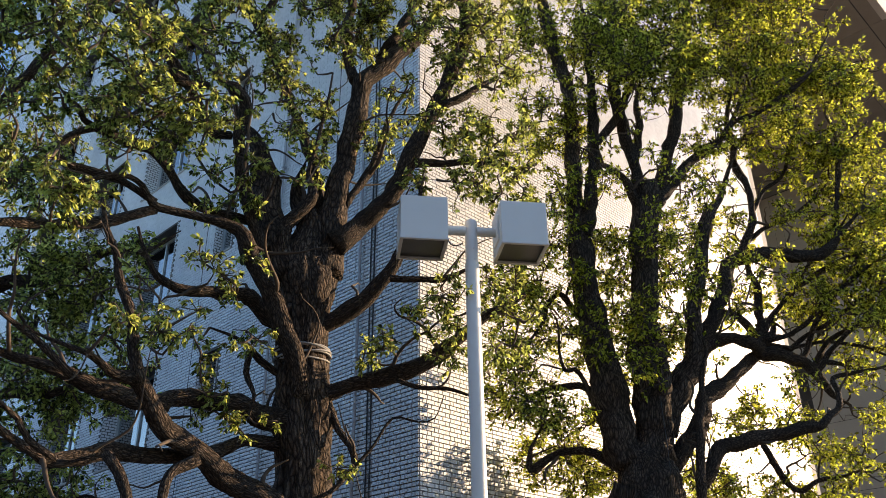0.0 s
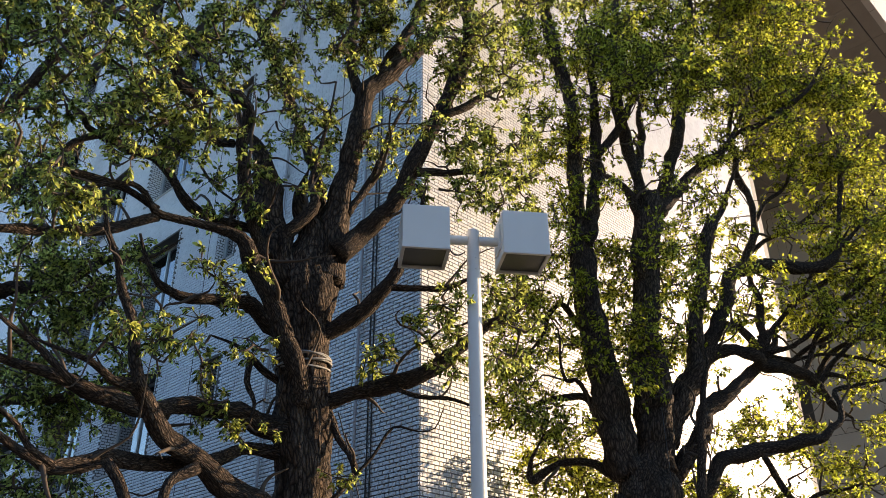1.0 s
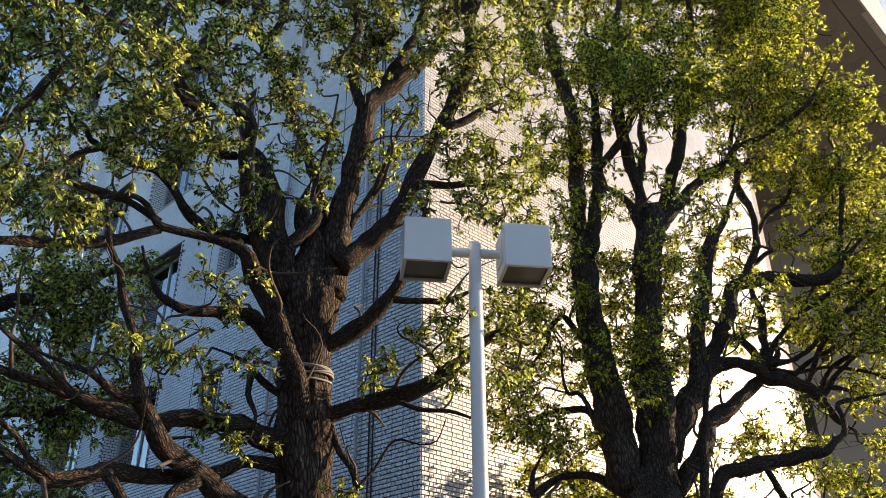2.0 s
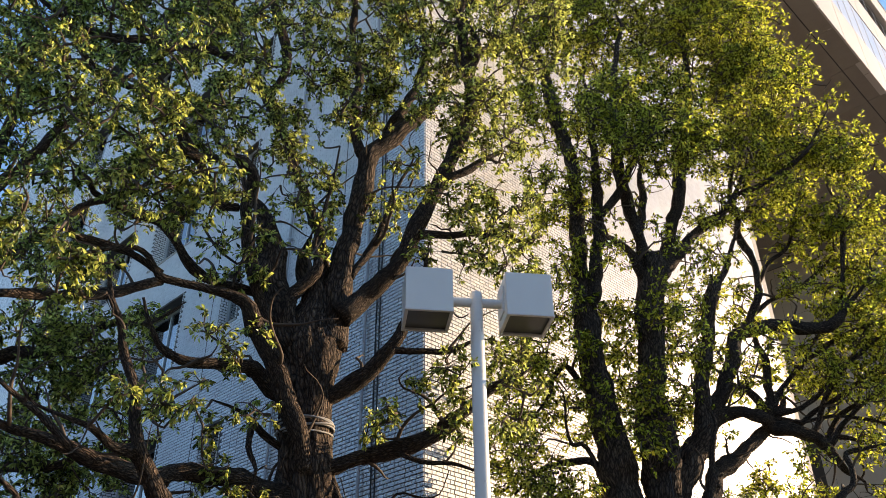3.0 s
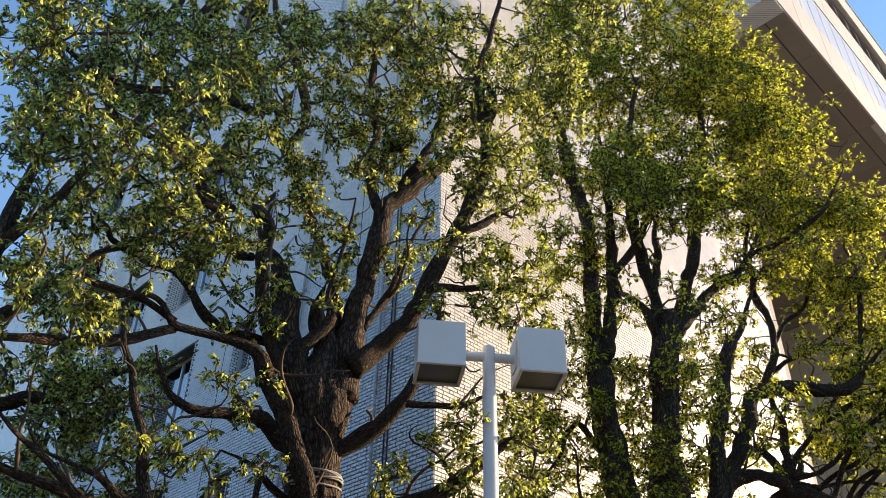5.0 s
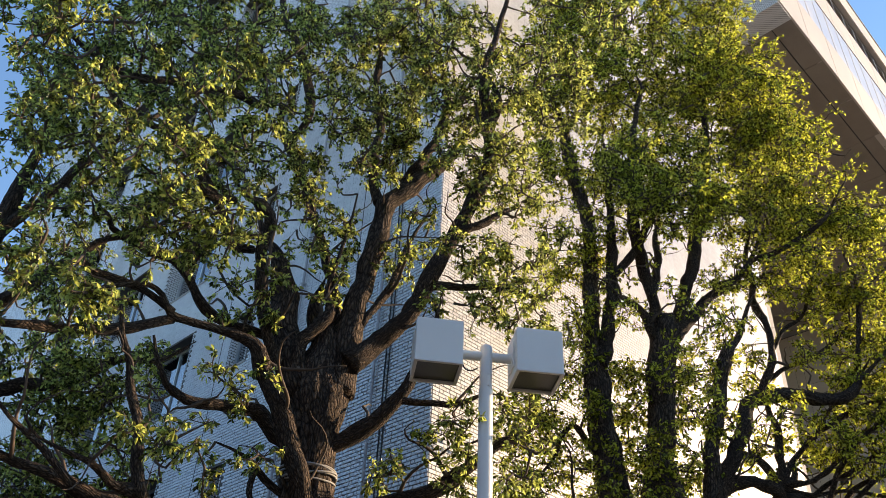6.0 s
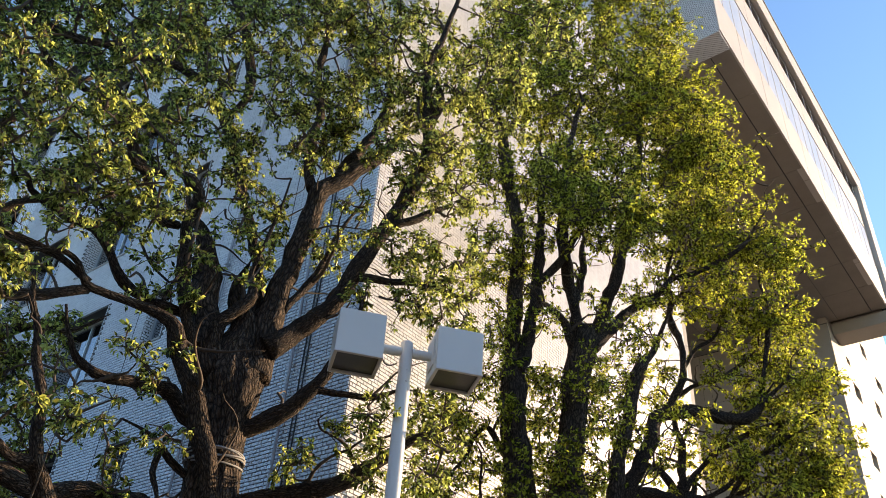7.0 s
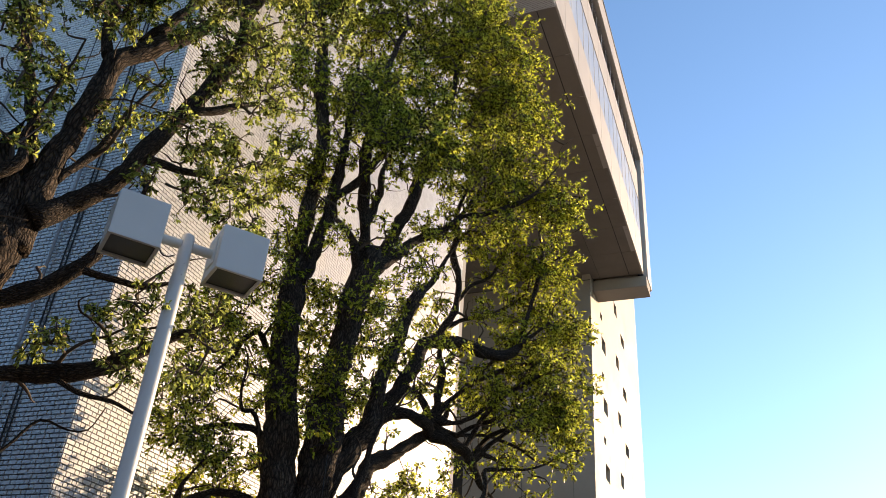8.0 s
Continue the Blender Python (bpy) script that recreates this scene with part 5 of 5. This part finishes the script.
def third_tree_plan():
    """The tree that stands in shade beyond the first; its limbs reach across the shaded wall."""
    TRUNK = [(-6.30, 8.70, -0.10, 0.420), (-6.28, 8.70, 0.40, 0.300), (-6.22, 8.68, 2.60, 0.250), (-6.12, 8.70, 4.60, 0.220), (-6.20, 8.66, 6.40, 0.170), (-6.05, 8.70, 8.20, 0.110), (-6.00, 8.75, 9.60, 0.050), (-5.90, 8.80, 10.80, 0.006)]
    limbs = []
    limbs.append([(-6.20, 8.68, 2.50, 0.100), (-5.60, 8.50, 2.85, 0.080), (-5.05, 8.40, 2.95, 0.066), (-4.50, 8.25, 2.80, 0.052), (-4.00, 8.15, 2.95, 0.036), (-3.55, 8.20, 3.20, 0.018), (-3.25, 8.15, 3.15, 0.006)])
    limbs.append([(-6.15, 8.69, 3.70, 0.110), (-5.50, 8.45, 4.05, 0.086), (-4.95, 8.30, 4.00, 0.070), (-4.45, 8.20, 4.25, 0.055), (-3.95, 8.10, 4.20, 0.040), (-3.40, 8.15, 4.45, 0.022), (-2.95, 8.20, 4.50, 0.006)])
    limbs.append([(-6.12, 8.70, 4.70, 0.110), (-5.55, 8.55, 5.30, 0.090), (-4.90, 8.35, 5.55, 0.074), (-4.25, 8.20, 5.50, 0.056), (-3.70, 8.05, 5.75, 0.040), (-3.25, 8.10, 5.80, 0.020), (-2.90, 8.10, 6.05, 0.006)])
    limbs.append([(-6.18, 8.67, 6.00, 0.100), (-5.60, 8.60, 6.70, 0.080), (-5.00, 8.45, 7.15, 0.062), (-4.45, 8.40, 7.60, 0.046), (-3.95, 8.40, 7.80, 0.030), (-3.60, 8.50, 8.20, 0.006)])
    limbs.append([(-6.08, 8.70, 7.80, 0.085), (-5.50, 8.65, 8.60, 0.066), (-4.95, 8.60, 9.40, 0.048), (-4.40, 8.65, 10.10, 0.030), (-3.90, 8.70, 10.90, 0.006)])
    tufts = []
    tufts.append((-4.79, 8.30, 5.96, 0.42, 0.45, 0.38, 27))
    tufts.append((-4.15, 8.00, 5.87, 0.41, 0.45, 0.37, 27))
    tufts.append((-4.39, 8.20, 5.22, 0.47, 0.45, 0.42, 36))
    tufts.append((-3.77, 7.90, 5.41, 0.39, 0.45, 0.36, 27))
    tufts.append((-3.41, 8.10, 5.85, 0.34, 0.45, 0.31, 18))
    tufts.append((-3.61, 8.30, 5.06, 0.37, 0.45, 0.33, 22))
    tufts.append((-3.90, 8.00, 4.44, 0.38, 0.45, 0.34, 27))
    tufts.append((-4.55, 8.30, 4.55, 0.39, 0.45, 0.36, 27))
    tufts.append((-3.14, 8.20, 4.76, 0.22, 0.45, 0.20, 8))
    tufts.append((-4.05, 8.10, 3.89, 0.37, 0.45, 0.34, 27))
    tufts.append((-3.72, 8.40, 4.15, 0.32, 0.45, 0.29, 18))
    tufts.append((-4.13, 8.10, 3.29, 0.36, 0.45, 0.32, 27))
    tufts.append((-3.70, 8.30, 3.44, 0.31, 0.45, 0.28, 18))
    tufts.append((-3.34, 8.20, 4.27, 0.23, 0.45, 0.21, 9))
    tufts.append((-4.83, 8.40, 6.76, 0.44, 0.45, 0.40, 27))
    tufts.append((-4.18, 8.30, 6.70, 0.36, 0.45, 0.33, 18))
    tufts.append((-5.30, 8.50, 7.73, 0.46, 0.45, 0.42, 27))
    tufts.append((-4.58, 8.40, 7.83, 0.46, 0.45, 0.42, 27))
    tufts.append((-5.42, 8.60, 8.99, 0.58, 0.45, 0.52, 36))
    tufts.append((-4.56, 8.60, 9.18, 0.50, 0.45, 0.45, 27))
    tufts.append((-5.99, 8.70, 10.62, 0.71, 0.45, 0.64, 48))
    tufts.append((-4.98, 8.70, 10.84, 0.63, 0.45, 0.57, 36))
    tufts.append((-3.79, 8.80, 11.41, 0.55, 0.45, 0.50, 27))
    return TRUNK, limbs, tufts


def leaves(name, twigs, size, mat, parent, per_twig, droop, rng):
    """Folded leaves along the twigs, in one mesh. twigs: array of (start, end) pairs."""
    n = len(twigs) * per_twig
    a, b = np.repeat(twigs[:, 0], per_twig, 0), np.repeat(twigs[:, 1], per_twig, 0)
    s = np.tile(np.linspace(0.2, 1.05, per_twig), len(twigs))[:, None] + rng.uniform(-0.08, 0.08, (n, 1))
    base = a + (b - a) * s
    along = (b - a) / (np.linalg.norm(b - a, axis=1, keepdims=True) + 1e-9)
    way = along * 0.7 + rng.normal(0, 0.7, (n, 3))
    way[:, 2] -= droop
    way /= np.linalg.norm(way, axis=1, keepdims=True)
    side = np.cross(way, rng.normal(0, 1, (n, 3)) + np.array([0, 0, 1.2]))
    side /= np.linalg.norm(side, axis=1, keepdims=True) + 1e-9
    up = np.cross(side, way)
    length = (size * rng.uniform(0.65, 1.25, (n, 1)))
    width = length * rng.uniform(0.19, 0.27, (n, 1))
    curl = length * rng.uniform(0.0, 0.22, (n, 1))
    stalk = base + way * 0.12 * length
    fold = width * 0.45
    v = np.stack([
        stalk,
        stalk + way * 0.36 * length - side * width + up * fold,
        stalk + way * 0.72 * length - side * width * 0.72 + up * (fold * 0.7 - curl * 0.4),
        stalk + way * length - up * curl,
        stalk + way * 0.72 * length + side * width * 0.72 + up * (fold * 0.7 - curl * 0.4),
        stalk + way * 0.36 * length + side * width + up * fold], 1).reshape(-1, 3)
    k = np.arange(n)[:, None] * 6
    f = np.hstack([k, k + 1, k + 2, k + 3, k, k + 3, k + 4, k + 5]).reshape(-1, 4)
    me = bpy.data.meshes.new(name)
    me.vertices.add(len(v))
    me.vertices.foreach_set("co", v.ravel())
    me.loops.add(f.size)
    me.loops.foreach_set("vertex_index", f.ravel().astype(np.int32))
    me.polygons.add(len(f))
    me.polygons.foreach_set("loop_start", np.arange(0, f.size, 4, dtype=np.int32))
    me.update(calc_edges=True)
    me.materials.append(mat)
    ob = new(name, me)
    ob.parent = parent
    return tagged(ob, "many small glossy evergreen leaves", kind="stuff")


def grow(label, plan, leaf_mat, size, per_twig, droop, seed, spread):
    """A tree: fissured trunk, limbs, and tufts of twigs with leaves tied to the limbs by branchlets."""
    rng = np.random.default_rng(seed)
    TRUNK, limbs, tufts = plan
    x, y = TRUNK[0][0], TRUNK[0][1]
    root = Vector((x, y, 0))
    tree = tagged(empty("tree", Matrix.Translation(root), label, "tree"), group="trees beside the building")
    shift = np.array([x, y, 0, 0])
    rows = spline(TRUNK, 0.07) - shift
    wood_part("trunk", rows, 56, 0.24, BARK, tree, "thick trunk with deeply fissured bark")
    wood, limb_rows = [rows[:, :3]], []
    for points in limbs:
        rows = spline(points, 0.06) - shift
        wob = np.array([noise.noise_vector(Vector(r[:3]) * 3.4) for r in rows]) * np.minimum(0.55 * rows[:, 3:4], 0.045)
        rows[:, :3] += wob
        big = rows[:, 3].max()
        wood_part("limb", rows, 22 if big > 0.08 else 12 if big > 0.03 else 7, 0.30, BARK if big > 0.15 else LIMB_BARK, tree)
        wood.append(rows[:, :3])
        limb_rows.append(rows)
    # side branches off the limbs, crooked and tapering
    verts, faces = [], []
    for rows in limb_rows:
        k = int(rng.integers(4, 9))
        while k < len(rows) - 2:
            r = rows[k, 3]
            if 0.012 < r < 0.13:
                way = rows[k + 1, :3] - rows[k - 1, :3]
                way /= np.linalg.norm(way)
                out = np.cross(way, rng.normal(0, 1, 3))
                out = out / np.linalg.norm(out) * 0.9 + way * 0.8 + (0, 0, 0.5)
                length = rng.uniform(0.35, 1.1)
                here, r0 = rows[k, :3], min(0.55 * r, rng.uniform(0.012, 0.028))
                path = [(*here, r0)]
                for j in range(1, 7):
                    out = out / np.linalg.norm(out) + rng.normal(0, 0.42, 3)
                    here = here + out / np.linalg.norm(out) * length / 6
                    path.append((*here, r0 * (1 - 0.14 * j)))
                path = spline(path, 0.06)
                tube(path, 6, 0.15, verts, faces)
                wood.append(path[:, :3])
            k += int(rng.integers(5, 12))
    wood = np.vstack(wood)
    twig_ends, spots = [], []
    for cx, cy, cz, rx, ry, rz, count in tufts:
        clump = []
        for _ in range(max(2, count // 4)):
            q = rng.normal(0, 1, 3)
            clump.append(q * rng.uniform(0.1, 1.0) ** 0.4 / np.linalg.norm(q))
        for k in range(count):
            q = clump[k % len(clump)]
            c = np.array([cx, cy, cz]) + q * (rx, ry, rz) + rng.normal(0, 0.9, 3) * (spread, spread, 0.7 * spread) - shift[:3]
            spots.append((np.linalg.norm(wood - c, axis=1).min(), len(spots), c, q))
    # branchlets: the spots nearest to the wood first, so that later ones fork from earlier ones
    for _, _, c, q in sorted(spots, key=lambda s: s[:2]):
            d = np.linalg.norm(wood - c, axis=1)
            near = wood[np.argmin(d)]
            far = d.min()
            if 0.08 < far < 2.5:
                mid = near * 0.5 + c * 0.5 + rng.normal(0, 0.13, 3) * min(1, far) + (0, 0, -0.08 * far)
                rows = spline([(*near, 0.010 + 0.013 * far), (*mid, 0.008 + 0.006 * far), (*c, 0.005)], 0.14)
                tube(rows, 4, 0, verts, faces)
                wood = np.vstack([wood, rows[1:, :3]])
            for _ in range(rng.integers(4, 7)):
                w = rng.normal(0, 1, 3) + 0.5 * q
                w[2] = w[2] * 0.6 + 0.1
                w *= rng.uniform(0.45, 1.0) * spread / np.linalg.norm(w)
                s = c + rng.normal(0, 0.3, 3) * spread
                e = s + w
                e[2] -= 0.10 * spread
                tube([(*c, 0.005), (*((s + e) / 2 + (0, 0, 0.02)), 0.004), (*e, 0.002)], 3, 0, verts, faces)
                twig_ends.append((s, e))
    tagged(mesh_part("twig_work", verts, faces, TWIG, tree, "fine brown twigs", True), kind="stuff")
    leaves("leaves", np.array(twig_ends), size, leaf_mat, tree, per_twig, droop, rng)
    return tree


def rope_coil():
    """Grey rope wound a few turns round a trunk."""
    coil = empty("rope_coil", pose(-1.245, 6.89, 4.09), "grey rope wound loosely round the trunk", "rope")
    for k in range(5):
        turn = []
        lift, lean = 0.020 * k - 0.03, 0.030 * math.sin(k * 2.1)
        for i in range(33):
            a = 2 * math.pi * i / 32
            r = 0.236 + 0.008 * math.sin(a * 3 + k * 1.3) + 0.004 * k
            turn.append((r * math.cos(a), r * math.sin(a), lift + lean * math.cos(a + k) + 0.03 * math.sin(a + 0.7 * k), 0.009))
        vs, fs = tube(turn, 8)
        mesh_part("strand", vs, fs, ROPE, coil, "", True)
    return coil


def guy_wire(a, b):
    vs, fs = tube([(*a, 0.005), (*((Vector(a) + Vector(b)) / 2 + Vector((0.01, 0, -0.02))), 0.005), (*b, 0.005)], 6)
    return tagged(mesh_part("guy_wire", vs, fs, CABLE, None, "", True), "thin black wire tied along the trunk", "wire", group="wires tied to the trees")


office_building()
overhanging_wing()
stair_tower()
street_lamp()
grow("old evergreen tree with a thick trunk and twisting limbs", first_tree_plan(), LEAF, 0.048, 13, 0.6, 11, 0.135)
grow("many-stemmed evergreen tree with dense yellow-green leaves", second_tree_plan(), LEAF_WARM, 0.060, 10, 0.35, 23, 0.175)
grow("evergreen tree with dark leaves in the shade beyond another", third_tree_plan(), LEAF, 0.056, 11, 0.4, 37, 0.16)
rope_coil()
for ends in (((2.76, 10.39, 4.79), (2.75, 10.39, 3.45)), ((2.59, 10.49, 4.90), (2.95, 10.39, 5.06)), ((-0.90, 6.79, 3.66), (-0.67, 6.82, 2.85))):
    guy_wire(*ends)
